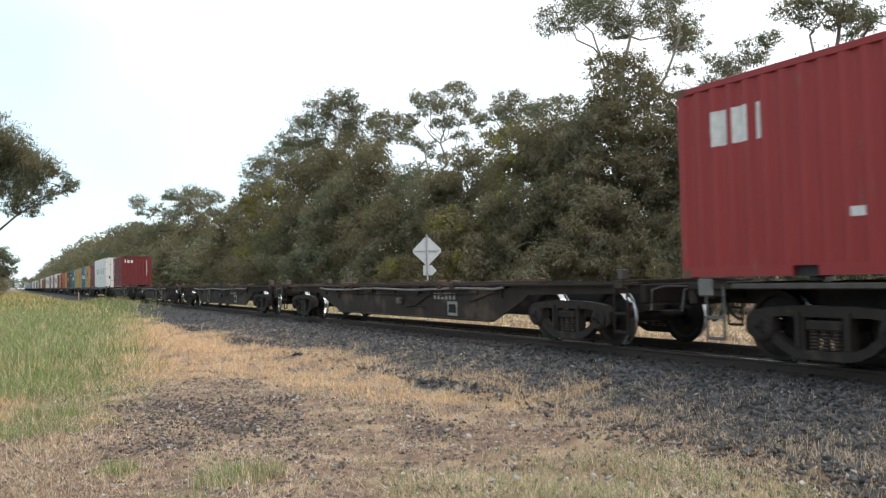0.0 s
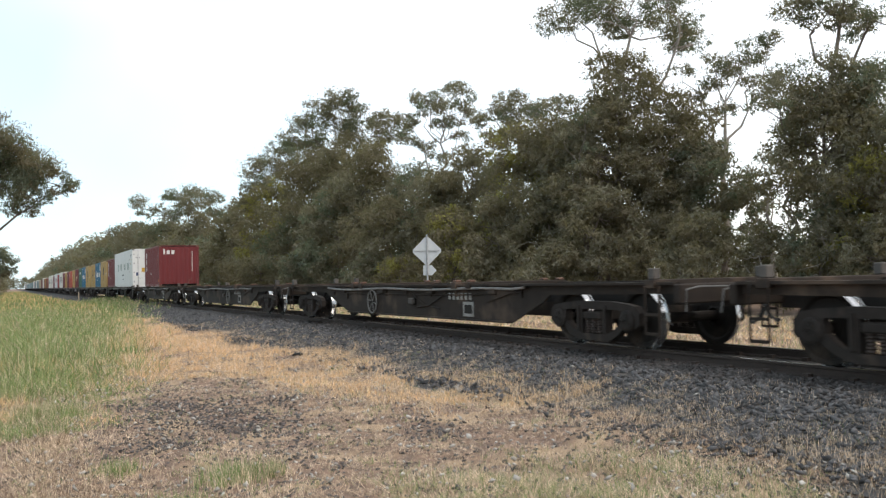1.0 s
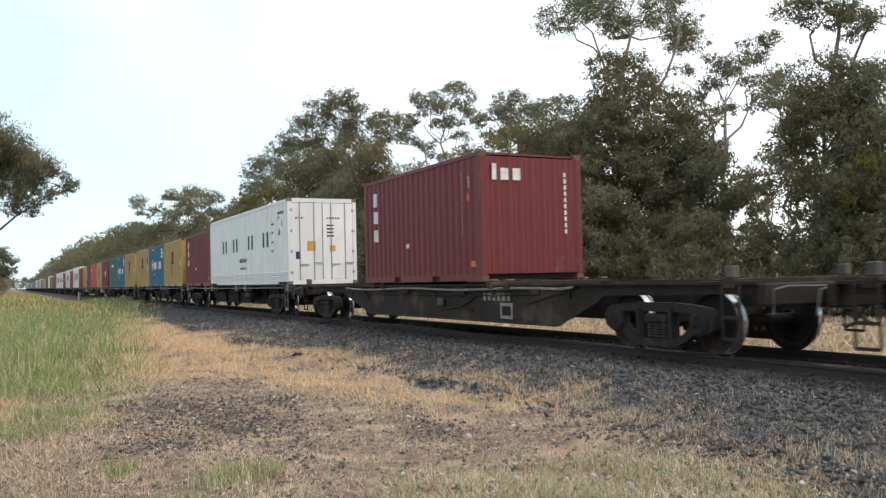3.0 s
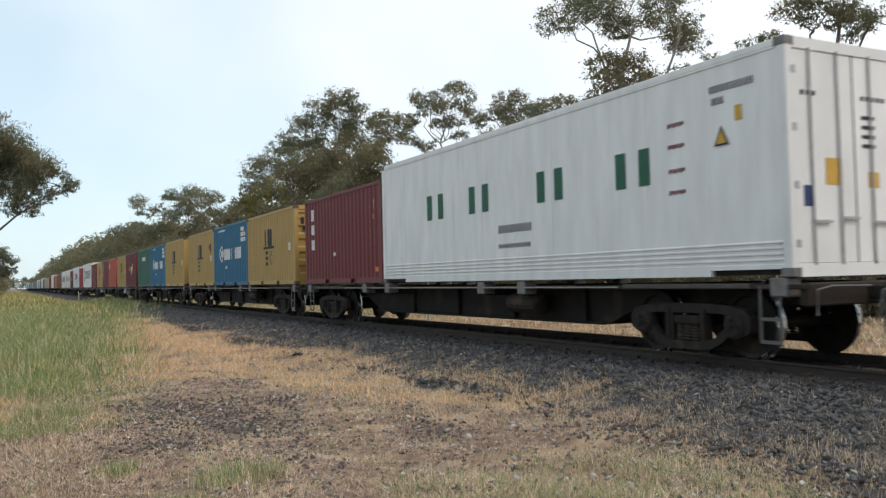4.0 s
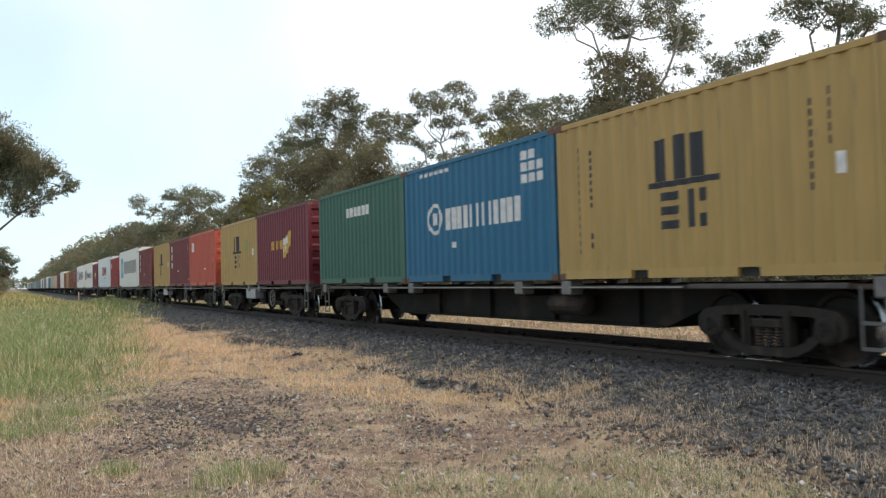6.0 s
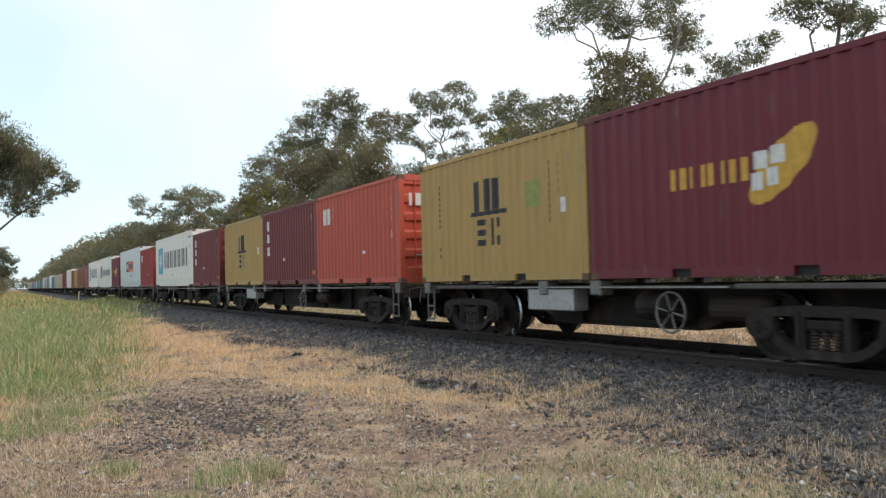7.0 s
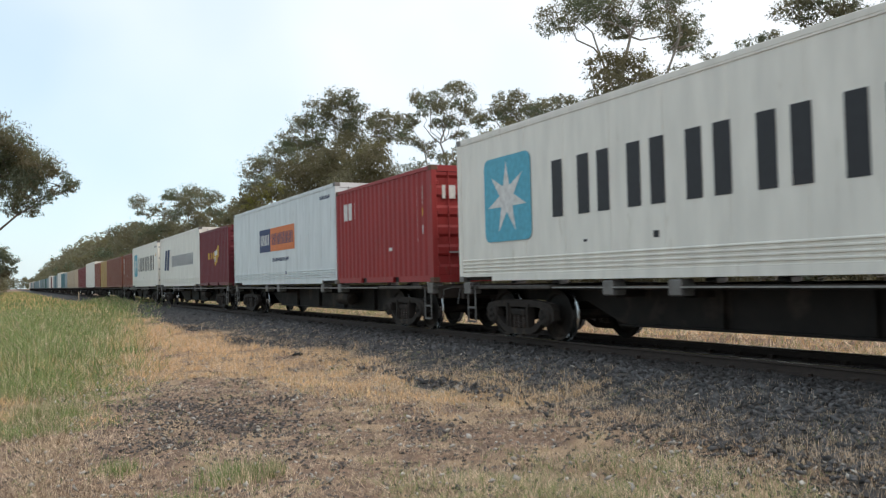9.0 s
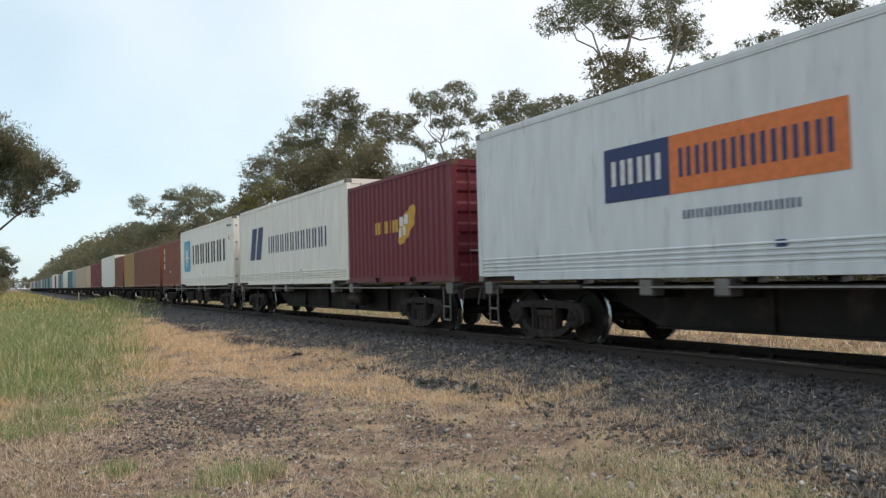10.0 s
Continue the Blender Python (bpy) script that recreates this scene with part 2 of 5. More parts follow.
def ground():
    xs = np.concatenate([-np.geomspace(3000, 4, 22), np.arange(-3, 16, 0.2), np.geomspace(16, 3000, 24)])
    ys = np.concatenate([-np.geomspace(3000, 6, 18), np.arange(-5, 30, 0.25), np.geomspace(30, 4500, 40)])
    v, f = grid_sheet(xs, ys, ground_height)
    tagged(mesh_part("ground", mesh_np("ground", v, f), M_SOIL), "dry sandy soil with thin grass beside the railway", "ground", kind="structure")
    xs = np.linspace(5.6, 13.2, 40)
    ys = np.concatenate([np.arange(-30, 40, 0.4), np.geomspace(40, 1500, 50)])
    v, f = grid_sheet(xs, ys, lambda x, y: bed_height(x) - 0.06 * (1 - smoothstep(5.6, 6.4, x)) - 0.06 * smoothstep(12.5, 13.2, x) + 0.04)
    tagged(mesh_part("ballast_bed", mesh_np("ballast_bed", v, f), M_BED), "dark grey crushed-stone bed under the railway track", "ballast", kind="structure")


ground()


def track():
    line = new("railway_track")
    tagged(line, "straight single railway track on dark sleepers and grey ballast", "track", kind="structure")
    outline = ((-0.07, 0), (0.07, 0), (0.07, 0.015), (0.01, 0.035), (0.01, 0.11), (0.036, 0.12), (0.036, 0.15), (-0.036, 0.15), (-0.036, 0.12), (-0.01, 0.11), (-0.01, 0.035), (-0.07, 0.015))
    for side in (-1, 1):
        bm = bmesh.new()
        a, b = [[bm.verts.new((TRACK + side * 0.753 + x, y, RAIL - 0.15 + z)) for x, z in outline] for y in (-40, 1500)]
        for i in range(len(a)):
            j = (i + 1) % len(a)
            f = bm.faces.new((a[j], a[i], b[i], b[j]))
            f.material_index = 1 if i == 6 else 0
        rail = part("rail", bm, M_RUST, line, "rust-brown steel rail with a polished head")
        rail.data.materials.append(M_TREAD)
    shape = a_box(-1.25, 1.25, -0.12, 0.12, -0.2, 0, bevel=0.02)
    sleeper = part("sleeper", shape, M_TIMBER, line)
    clip_bm = bmesh.new()
    for s in (-1, 1):
        box(clip_bm, s * 0.09 - 0.04, s * 0.09 + 0.04, -0.045, 0.045, 0, 0.05)
    clip = part("rail_clip", clip_bm, M_RUST, line)
    y = -6.0
    first = True
    while y < 150:
        s = sleeper if first else new("sleeper", sleeper.data)
        s.parent, s.location = line, (TRACK, y, RAIL - 0.152)
        if y < 60:
            for side in (-1, 1):
                c = clip if first and side < 0 else new("rail_clip", clip.data)
                c.parent, c.location = line, (TRACK + side * 0.753, y, RAIL - 0.15)
        first = False
        y += 0.62


track()


# ---- containers ----
HALF = 1.219


def corrugation(a, b, period=0.278, depth=0.036):
    """Points (place, depth) of a trapezoid sheet between a and b."""
    n = max(1, round((b - a) / period))
    step = (b - a) / n
    pts = []
    for i in range(n):
        for k, d in ((0.0, 0), (0.26, 0), (0.5, depth), (0.76, depth)):
            pts.append((a + (i + k) * step, d))
    pts.append((b, 0))
    return pts


def ribbed_sheet(pts, z0, z1, place):
    """A sheet whose profile pts runs along one way and is straight along the other; place(u, d, z) gives the point."""
    bm = bmesh.new()
    lo = [bm.verts.new(place(u, d, z0)) for u, d in pts]
    hi = [bm.verts.new(place(u, d, z1)) for u, d in pts]
    for i in range(len(pts) - 1):
        bm.faces.new((lo[i], lo[i + 1], hi[i + 1], hi[i]))
    bmesh.ops.recalc_face_normals(bm, faces=bm.faces)
    bmesh.ops.solidify(bm, geom=bm.faces, thickness=0.004)
    return bm


MESHES = {}


def shared(key, name, make, mat, parent, label=""):
    """A part whose mesh is made once for each key and colour."""
    full = (key, mat.name)
    if full not in MESHES:
        if key not in MESHES:
            bm = make()
            me = bpy.data.meshes.new(name)
            bm.to_mesh(me)
            bm.free()
            MESHES[key] = me
        me = MESHES[key].copy()
        me.name = name
        me.materials.append(mat)
        MESHES[full] = me
    return mesh_part(name, MESHES[full], mat, parent, label)


def door_leaf(y, x0, x1, h, ribs):
    """One door panel with lying ribs, on the plane y."""
    zs = [(0.17, 0), (0.24, 0)]
    if ribs:
        step = (h - 0.42) / 5
        for i in range(5):
            b = 0.24 + i * step
            zs += [(b + 0.10, 0), (b + 0.16, 0.045), (b + step - 0.10, 0.045), (b + step - 0.04, 0)]
    zs += [(h - 0.15, 0)]
    return ribbed_sheet(zs, x0, x1, lambda z, d, x: (x, y + d, z))


def container(mat, length=6.058, height=2.591, kind="dry", front="door", name_label="", full=True):
    """A freight container; its front end is at y = 0 and its near side at x = -HALF."""
    c = new("shipping_container")
    tagged(c, name_label, "container", "containers on the train")
    key = (length, height, kind)
    if kind == "dry":
        pts = corrugation(0.14, length - 0.14)
        for s in (-1, 1):
            shared((key, "side", s), "side_panel", lambda: ribbed_sheet(pts, 0.15, height - 0.09, lambda u, d, z: (s * (HALF - 0.008 - d), u, z)), mat, c)
    else:
        def reefer_side(s):
            zs = [(0.10, 0.0), (0.15, 0.0)]
            for z in (0.165, 0.235, 0.305, 0.375):
                zs += [(z, 0.026), (z + 0.028, 0.026), (z + 0.040, 0.0), (z + 0.055, 0.0)]
            zs += [(0.445, 0.014), (height - 0.13, 0.014), (height - 0.125, 0.0), (height - 0.03, 0.0)]
            bm = ribbed_sheet(zs, 0.1, length - 0.1, lambda z, d, u: (s * (HALF - 0.004 - d), u, z))
            return bm

        for s in (-1, 1):
            shared((key, "side", s), "side_panel", lambda: reefer_side(s), mat, c)
        if full:
            for i in range(1, 10):
                u = 0.1 + (length - 0.2) * i / 10
                shared((key, "seam", i), "panel_seam", lambda: a_box(-HALF + 0.0125, -HALF + 0.03, u - 0.008, u + 0.008, 0.45, height - 0.14), mat, c)
    end_pts = corrugation(-HALF + 0.13, HALF - 0.13)
    shared((key, "rear"), "end_panel", lambda: ribbed_sheet(end_pts, 0.15, height - 0.1, lambda u, d, z: (u, length - 0.01 - d, z)), mat, c)
    if front == "plain":
        shared((key, "front"), "end_panel", lambda: ribbed_sheet(end_pts, 0.15, height - 0.1, lambda u, d, z: (u, 0.012 + d, z)), mat, c)
    else:
        for a, b in ((-HALF + 0.12, -0.012), (0.012, HALF - 0.12)):
            door = shared((key, "leaf", a), "door", lambda: door_leaf(0.03, a, b, height, kind == "dry"), mat, c)
            if full:
                for f in (0.27, 0.73):
                    x = a + (b - a) * f
                    rod = shared((key, "rod", a, f), "lock_rod", lambda: a_tube([(x, 0.005, 0.14), (x, 0.005, height - 0.12)], 0.017, 6), M_GALV if kind != "dry" else mat, door)
                    shared((key, "handle", a, f), "door_handle", lambda: a_box(x - 0.02, x + 0.30, -0.022, 0.0, 0.62 + 0.1 * f, 0.655 + 0.1 * f), M_GALV, door)
                edge = a if a < -0.1 else b
                for k in range(4):
                    z = 0.4 + k * (height - 0.8) / 3
                    shared((key, "hinge", a, k), "hinge", lambda: a_box(edge - 0.05, edge + 0.05, -0.004, 0.03, z - 0.05, z + 0.05, bevel=0.01), M_GALV if kind != "dry" else mat, door)
        if full:
            shared((key, "seal"), "door_seal", lambda: a_box(-0.011, 0.011, 0.022, 0.05, 0.16, height - 0.14), M_SEAL_AND_SHADE, c)
        shared((key, "sill"), "door_sill", lambda: a_box(-HALF + 0.12, HALF - 0.12, 0.012, 0.12, 0.0, 0.165), mat, c)
        shared((key, "header"), "door_header", lambda: a_box(-HALF + 0.12, HALF - 0.12, 0.012, 0.1, height - 0.14, height), mat, c)
    for sx in (-1, 1):
        for y0, y1 in ((0.0, 0.14), (length - 0.14, length)):
            xa, xb = sorted((sx * HALF, sx * (HALF - 0.13)))
            shared((key, "post", sx, y0), "corner_post", lambda: a_box(xa, xb, y0, y1, 0.1, height - 0.1, bevel=0.012), mat, c)
            if full:
                for z0 in (0.0, height - 0.118):
                    shared((key, "casting", sx, y0, z0), "corner_casting", lambda: casting(sx, y0 - 0.004 if y0 == 0 else length - 0.174, z0), M_BARE if kind != "dry" else M_CAST, c)
        shared((key, "toprail", sx), "top_rail", lambda: a_box(*sorted((sx * HALF, sx * (HALF - 0.06))), 0.1, length - 0.1, height - 0.10, height - 0.012, bevel=0.008), mat, c)

        def bottom_rail():
            bm = bmesh.new()
            xa, xb = sorted((sx * (HALF - 0.002), sx * (HALF - 0.07)))
            mid = length / 2
            cuts = [0.15]
            if kind == "dry":
                for p in (mid - 1.02, mid + 1.02):
                    cuts += [p - 0.18, p + 0.18]
            else:
                cuts[0] = 1.3
            cuts.append(length - cuts[0])
            for a, b in zip(cuts[::2], cuts[1::2]):
                box(bm, xa, xb, a, b, 0.02, 0.155)
            if kind == "dry":
                for p in (mid - 1.02, mid + 1.02):
                    box(bm, xa, xb, p - 0.18, p + 0.18, 0.138, 0.155)
            return bm

        shared((key, "bottomrail", sx), "bottom_rail", bottom_rail, mat, c)
        # solid dark blocks: the shade inside the forklift pockets is put into their colour
        if kind == "dry" and full:
            for k in (-1.02, 1.02):
                xa, xb = sorted((sx * (HALF - 0.075), sx * (HALF - 0.3)))
                shared((key, "pocket", sx, k), "fork_pocket", lambda: a_box(xa, xb, length / 2 + k - 0.18, length / 2 + k + 0.18, 0.022, 0.137), M_SEAL_AND_SHADE, c, "dark block painted as the shaded hollow of a forklift pocket")
    shared((key, "roof"), "roof", lambda: a_box(-HALF + 0.05, HALF - 0.05, 0.1, length - 0.1, height - 0.06, height - 0.02), mat, c)
    shared((key, "floor"), "underside", lambda: a_box(-HALF + 0.08, HALF - 0.08, 0.13, length - 0.13, 0.03, 0.14), M_SOOT, c)
    return c


def casting(sx, y0, z0):
    bm = bmesh.new()
    xa, xb = sorted((sx * (HALF + 0.004), sx * (HALF - 0.158)))
    box(bm, xa, xb, y0, y0 + 0.178, z0, z0 + 0.118, bevel=0.01)
    return bm


def marks(c, name, rects, mat, length, kind="dry", label="", lift=0.0):
    """Painted bars on the near side that follow its ribs; rects: from the rear end u0, u1 and the heights z0, z1."""
    pts = corrugation(0.14, length - 0.14) if kind == "dry" else [(0.1, 0.010), (length - 0.1, 0.010)]
    us, ds = [q[0] for q in pts], [q[1] for q in pts]
    small = max(max(r[1] - r[0], r[3] - r[2]) for r in rects) < 0.17
    bm = bmesh.new()
    for i, (u0, u1, z0, z1) in enumerate(rects):
        if i and not small:
            part(name, bm, mat, c, label)
            bm = bmesh.new()
        a, b = length - u1, length - u0
        ys = [a] + [u for u in us if a < u < b] + [b]
        row = [[bm.verts.new((-HALF - lift + (0.001 if kind == "dry" else 0.0) + np.interp(y, us, ds), y, z)) for y in ys] for z in (z0, z1)]
        for i in range(len(ys) - 1):
            bm.faces.new((row[0][i], row[1][i], row[1][i + 1], row[0][i + 1]))
    tagged(part(name, bm, mat, c, label), kind="stuff" if small and len(rects) > 1 else "")


def shape_mark(c, name, outline, mat, length, lift, label=""):
    """A painted flat shape on the near side; outline: points (u, z) from the rear end."""
    bm = bmesh.new()
    plate(bm, [(length - u, z) for u, z in outline], -HALF - lift, -HALF - lift + 0.004)
    bmesh.ops.recalc_face_normals(bm, faces=bm.faces)
    part(name, bm, mat, c, label)


def end_marks(c, name, rects, mat, y=-0.002, label=""):
    for x0, x1, z0, z1 in rects:
        part(name, a_box(x0, x1, y, y + 0.006, z0, z1), mat, c, label)


def bars(u0, u1, n, z0, z1, fill=0.72, stroke=0.34):
    """Plain bars for n letters in a row: two upright strokes each."""
    out, w = [], (u1 - u0) / n
    for i in range(n):
        a = u0 + i * w + w * (1 - fill) / 2
        b = a + w * fill
        s = (b - a) * stroke
        out += [(a, a + s, z0, z1), (b - s, b, z0, z1)]
    return out


def column(u, w, z0, z1, n, fill=0.7):
    """Plain bars one above another."""
    h = (z1 - z0) / n
    return [(u, u + w, z0 + i * h, z0 + (i + fill) * h) for i in range(n)]



# ---- wagons ----
WHEEL_R = 0.46
BOGIE_IN = 2.5
FLOOR = DECK - RAIL


def wheelset_mesh(n=20):
    bm = bmesh.new()
    for s in (-1, 1):
        c = s * 0.753
        prof = [(0.445, c + s * 0.065), (0.46, c - s * 0.03), (0.488, c - s * 0.045), (0.488, c - s * 0.06), (0.40, c - s * 0.065), (0.36, c - s * 0.02), (0.19, c - s * 0.01), (0.12, c - s * 0.08), (0.12, c + s * 0.08), (0.19, c + s * 0.03), (0.36, c + s * 0.02), (0.39, c + s * 0.06)]
        lathe(bm, prof, n)
        lathe(bm, [(0.12, s * 1.13), (0.12, s * 1.0), (0.02, s * 1.0), (0.02, s * 1.14)], 10)
        for k in range(3):
            a = 2 * math.pi * k / 3
            y, z = 0.07 * math.cos(a), 0.07 * math.sin(a)
            xa, xb = sorted((s * 1.125, s * 1.155))
            box(bm, xa, xb, y - 0.02, y + 0.02, z - 0.02, z + 0.02)
    lathe(bm, [(0.08, -1.0), (0.08, 1.0), (0.01, 1.0), (0.01, -1.0)], 12)
    bmesh.ops.recalc_face_normals(bm, faces=bm.faces)
    for f in bm.faces:
        r = [math.hypot(v.co.y, v.co.z) for v in f.verts]
        f.material_index = 1 if min(r) > 0.44 else 0
        f.smooth = False
    me = bpy.data.meshes.new("wheelset")
    bm.to_mesh(me)
    bm.free()
    me.materials.append(M_SOOT)
    me.materials.append(M_TREAD)
    return me


def side_frame(s):
    bm = bmesh.new()
    xa, xb = sorted((s * 0.96, s * 1.09))
    for outline in (
        [(-1.14, 0.40), (-1.14, 0.56), (-1.04, 0.66), (-0.80, 0.70), (-0.40, 0.73), (0.40, 0.73), (0.80, 0.70), (1.04, 0.66), (1.14, 0.56), (1.14, 0.40), (0.98, 0.56), (0.60, 0.60), (-0.60, 0.60), (-0.98, 0.56)],
        [(-1.12, 0.57), (-1.13, 0.38), (-1.02, 0.31), (-0.80, 0.31), (-0.70, 0.40), (-0.72, 0.60)],
        [(0.72, 0.60), (0.70, 0.40), (0.80, 0.31), (1.02, 0.31), (1.13, 0.38), (1.12, 0.57)],
        [(-0.86, 0.38), (-0.72, 0.42), (-0.52, 0.27), (-0.34, 0.21), (0.34, 0.21), (0.52, 0.27), (0.72, 0.42), (0.86, 0.38), (0.62, 0.20), (0.44, 0.12), (0.32, 0.10), (-0.32, 0.10), (-0.44, 0.12), (-0.62, 0.20)],
        [(-0.37, 0.19), (-0.36, 0.63), (-0.26, 0.63), (-0.26, 0.19)],
        [(0.26, 0.19), (0.26, 0.63), (0.36, 0.63), (0.37, 0.19)],
    ):
        plate(bm, outline, xa + 0.002 * len(outline) % 0.007, xb)
    xo = s * 1.09
    for y in (-0.875, 0.875):
        lathe(bm, [(0.165, xo - s * 0.02), (0.165, xo + s * 0.02), (0.12, xo + s * 0.045), (0.02, xo + s * 0.045), (0.02, xo - s * 0.02)], 14, 0, y, 0.44)
    xa, xb = sorted((xo, xo + s * 0.03))
    for y in (-0.34, 0.34):
        box(bm, xa, xb, y - 0.03, y + 0.03, 0.24, 0.66)
    bmesh.ops.recalc_face_normals(bm, faces=bm.faces)
    return bm


def spring_group(s):
    bm = bmesh.new()
    for y in (-0.15, 0.0, 0.15):
        tube(bm, [(s * 1.03, y, 0.215 + 0.02 * i) for i in range(13)], [0.068 if i % 2 else 0.05 for i in range(13)], 6)
    return bm


def brake_shoe_gear():
    bm = bmesh.new()
    for y in (-0.36, 0.36):
        box(bm, -0.85, 0.85, y - 0.05, y + 0.05, 0.33, 0.43)
    box(bm, -0.9, 0.9, -0.2, 0.2, 0.44, 0.66)
    return bm


WHEELS = []          # wheelsets that are seen turning


def bogie(parent, y, turning):
    b = shared("bogie_frame", "bogie", brake_shoe_gear, M_SOOT, parent, "cast steel bogie with coil springs")
    b.location = (0, y, 0)
    for s in (-1, 1):
        shared(("side_frame", s), "side_frame", lambda: side_frame(s), M_CASTING, b)
        if turning:
            shared(("spring", s), "spring", lambda: spring_group(s), M_RUST, b)
        shared(("bolster", s), "bolster_end", lambda: a_box(*sorted((s * 0.9, s * 1.10)), -0.24, 0.24, 0.44, 0.56, bevel=0.02), M_CASTING, b)
    grade = "wheelset" if turning else "far_wheelset"
    if grade not in MESHES:
        MESHES[grade] = wheelset_mesh(20 if turning else 9)
    for dy in (-0.875, 0.875):
        w = mesh_part("wheelset", MESHES[grade], None, b, "steel wheelset with shiny treads")
        w.location = (0, dy, WHEEL_R)
        if turning:
            WHEELS.append((w, dy))


def ladder(s):
    bm = bmesh.new()
    x = s * 1.19
    tube(bm, [(x - s * 0.08, 0.80, 1.02), (x, 0.80, 0.96), (x, 0.80, 0.28), (x, 1.10, 0.28), (x, 1.10, 0.96), (x - s * 0.08, 1.10, 1.02)], 0.018, 6)
    for z in (0.28, 0.56):
        box(bm, *sorted((x, x + s * 0.02)), 0.80, 1.10, z - 0.02, z + 0.02)
    return bm


def hand_wheel(y):
    bm = bmesh.new()
    n, r = 20, 0.29
    ring = [(-1.14, y + r * math.cos(2 * math.pi * k / n), 0.60 + r * math.sin(2 * math.pi * k / n)) for k in range(n + 1)]
    tube(bm, ring, 0.018, 6, cap=False)
    return bm


def hand_wheel_spoke(y, k):
    a = 2 * math.pi * k / 6 + 0.2
    return a_tube([(-1.13, y, 0.60), (-1.14, y + 0.29 * math.cos(a), 0.60 + 0.29 * math.sin(a))], 0.013, 5)


def lever(s):
    return a_tube([(s * 0.2, 0.30, 0.95), (s * 0.9, 0.30, 0.96), (s * 1.12, 0.32, 0.92), (s * 1.16, 0.30, 0.62)], 0.014, 5)


def coupler():
    bm = bmesh.new()
    box(bm, -0.09, 0.09, 0.12, 0.75, 0.78, 0.95, bevel=0.02)
    box(bm, -0.16, 0.16, -0.06, 0.16, 0.72, 1.0, bevel=0.03)
    return bm


def hose(s):
    return a_tube([(s * 0.3, 0.5, 0.85), (s * 0.32, 0.32, 0.72), (s * 0.3, 0.14, 0.5), (s * 0.26, 0.0, 0.44), (s * 0.22, -0.08, 0.46)], 0.022, 6)


def wagon(length, style, turning=True, wheel_y=None, locker=None, full=True, label=""):
    """A container wagon from coupling (y = 0) to coupling, on two bogies; z = 0 on the rails."""
    w = new("container_wagon")
    tagged(w, label, "wagon", "wagons of the train")
    e = length
    if style == "flat":
        def sill():
            bm = bmesh.new()
            plate(bm, [(0.5, 0.98), (0.5, 0.72), (3.9, 0.70), (4.9, 0.32), (e - 4.9, 0.32), (e - 3.9, 0.70), (e - 0.5, 0.72), (e - 0.5, 0.98)], -0.55, 0.55)
            for s in (-1, 1):
                box(bm, *sorted((s * 0.55, s * 0.68)), 4.9, e - 4.9, 0.32, 0.35)
                for y in np.arange(5.4, e - 5.0, 2.3):
                    box(bm, *sorted((s * 0.55, s * 0.64)), y - 0.02, y + 0.02, 0.35, 0.97)
            bmesh.ops.recalc_face_normals(bm, faces=bm.faces)
            return bm
        shared(("sill", e), "centre_sill", sill, M_SOOT, w)
        for s in (-1, 1):
            shared(("edge", e, s), "edge_rail", lambda: a_box(*sorted((s * 1.20, s * 1.13)), 0.45, e - 0.45, 0.925, 0.985, bevel=0.01), M_FRAME, w, "dusty edge rail along the deck")
            if full:
                shared(("strip", e, s), "edge_strip", lambda: a_box(*sorted((s * 1.215, s * 1.202)), 3.8, e - 3.8, 0.945, 0.968), M_STRIP, w, "pale worn strip along the edge rail")
        n_slot = 3 if e > 16 else 2
        slot = (e - 1.1) / n_slot
        for i in range(n_slot + 1):
            for dy in ((0.25,) if i == 0 else (-0.25,) if i == n_slot else (-0.12, 1.35)):
                y = 0.55 + i * slot + dy
                shared(("bearer", e, i, dy), "cross_bearer", lambda: a_box(-1.13, 1.13, y - 0.09, y + 0.09, 0.80, 0.995), M_SOOT, w)
                for s in (-1, 1):
                    shared(("bracket", e, i, dy, s), "bracket", lambda: a_box(*sorted((s * 1.22, s * 0.95)), y - 0.13, y + 0.13, 0.83, FLOOR - 0.004, bevel=0.02), M_BARE if full else M_FRAME, w)
    else:
        for s in (-1, 1):
            def side_sill():
                bm = bmesh.new()
                plate(bm, [(0.55, 1.02), (0.55, 0.86), (3.7, 0.82), (3.9, 0.70), (5.0, 0.28), (e - 5.9, 0.28), (e - 4.3, 0.72), (e - 4.0, 0.82), (e - 0.55, 0.86), (e - 0.55, 1.02)], *sorted((s * 1.02, s * 1.06)))
                for z0, z1 in ((0.985, 1.025),):
                    box(bm, *sorted((s * 0.96, s * 1.16)), 0.55, e - 0.55, z0, z1)
                for y in np.arange(4.6, e - 4.4, 1.25):
                    box(bm, *sorted((s * 1.06, s * 1.10)), y - 0.03, y + 0.03, 0.76, 0.98)
                box(bm, *sorted((s * 1.06, s * 1.13)), 5.0, e - 5.9, 0.28, 0.315)
                bmesh.ops.recalc_face_normals(bm, faces=bm.faces)
                return bm
            shared(("sidesill", e, s), "side_sill", side_sill, M_FRAME, w, "dusty fish-bellied side sill")
            for i, y in enumerate((5.6, 8.3, e - 8.3, e - 5.6)):
                shared(("pocket", e, i, s), "stake_pocket", lambda: a_box(*sorted((s * 1.06, s * 1.15)), y - 0.16, y + 0.16, 0.82, 0.98, bevel=0.015), M_FRAME, w)
        shared(("deck", e), "centre_sill", lambda: a_box(-0.28, 0.28, 0.5, e - 0.5, 0.66, 0.97), M_SOOT, w)
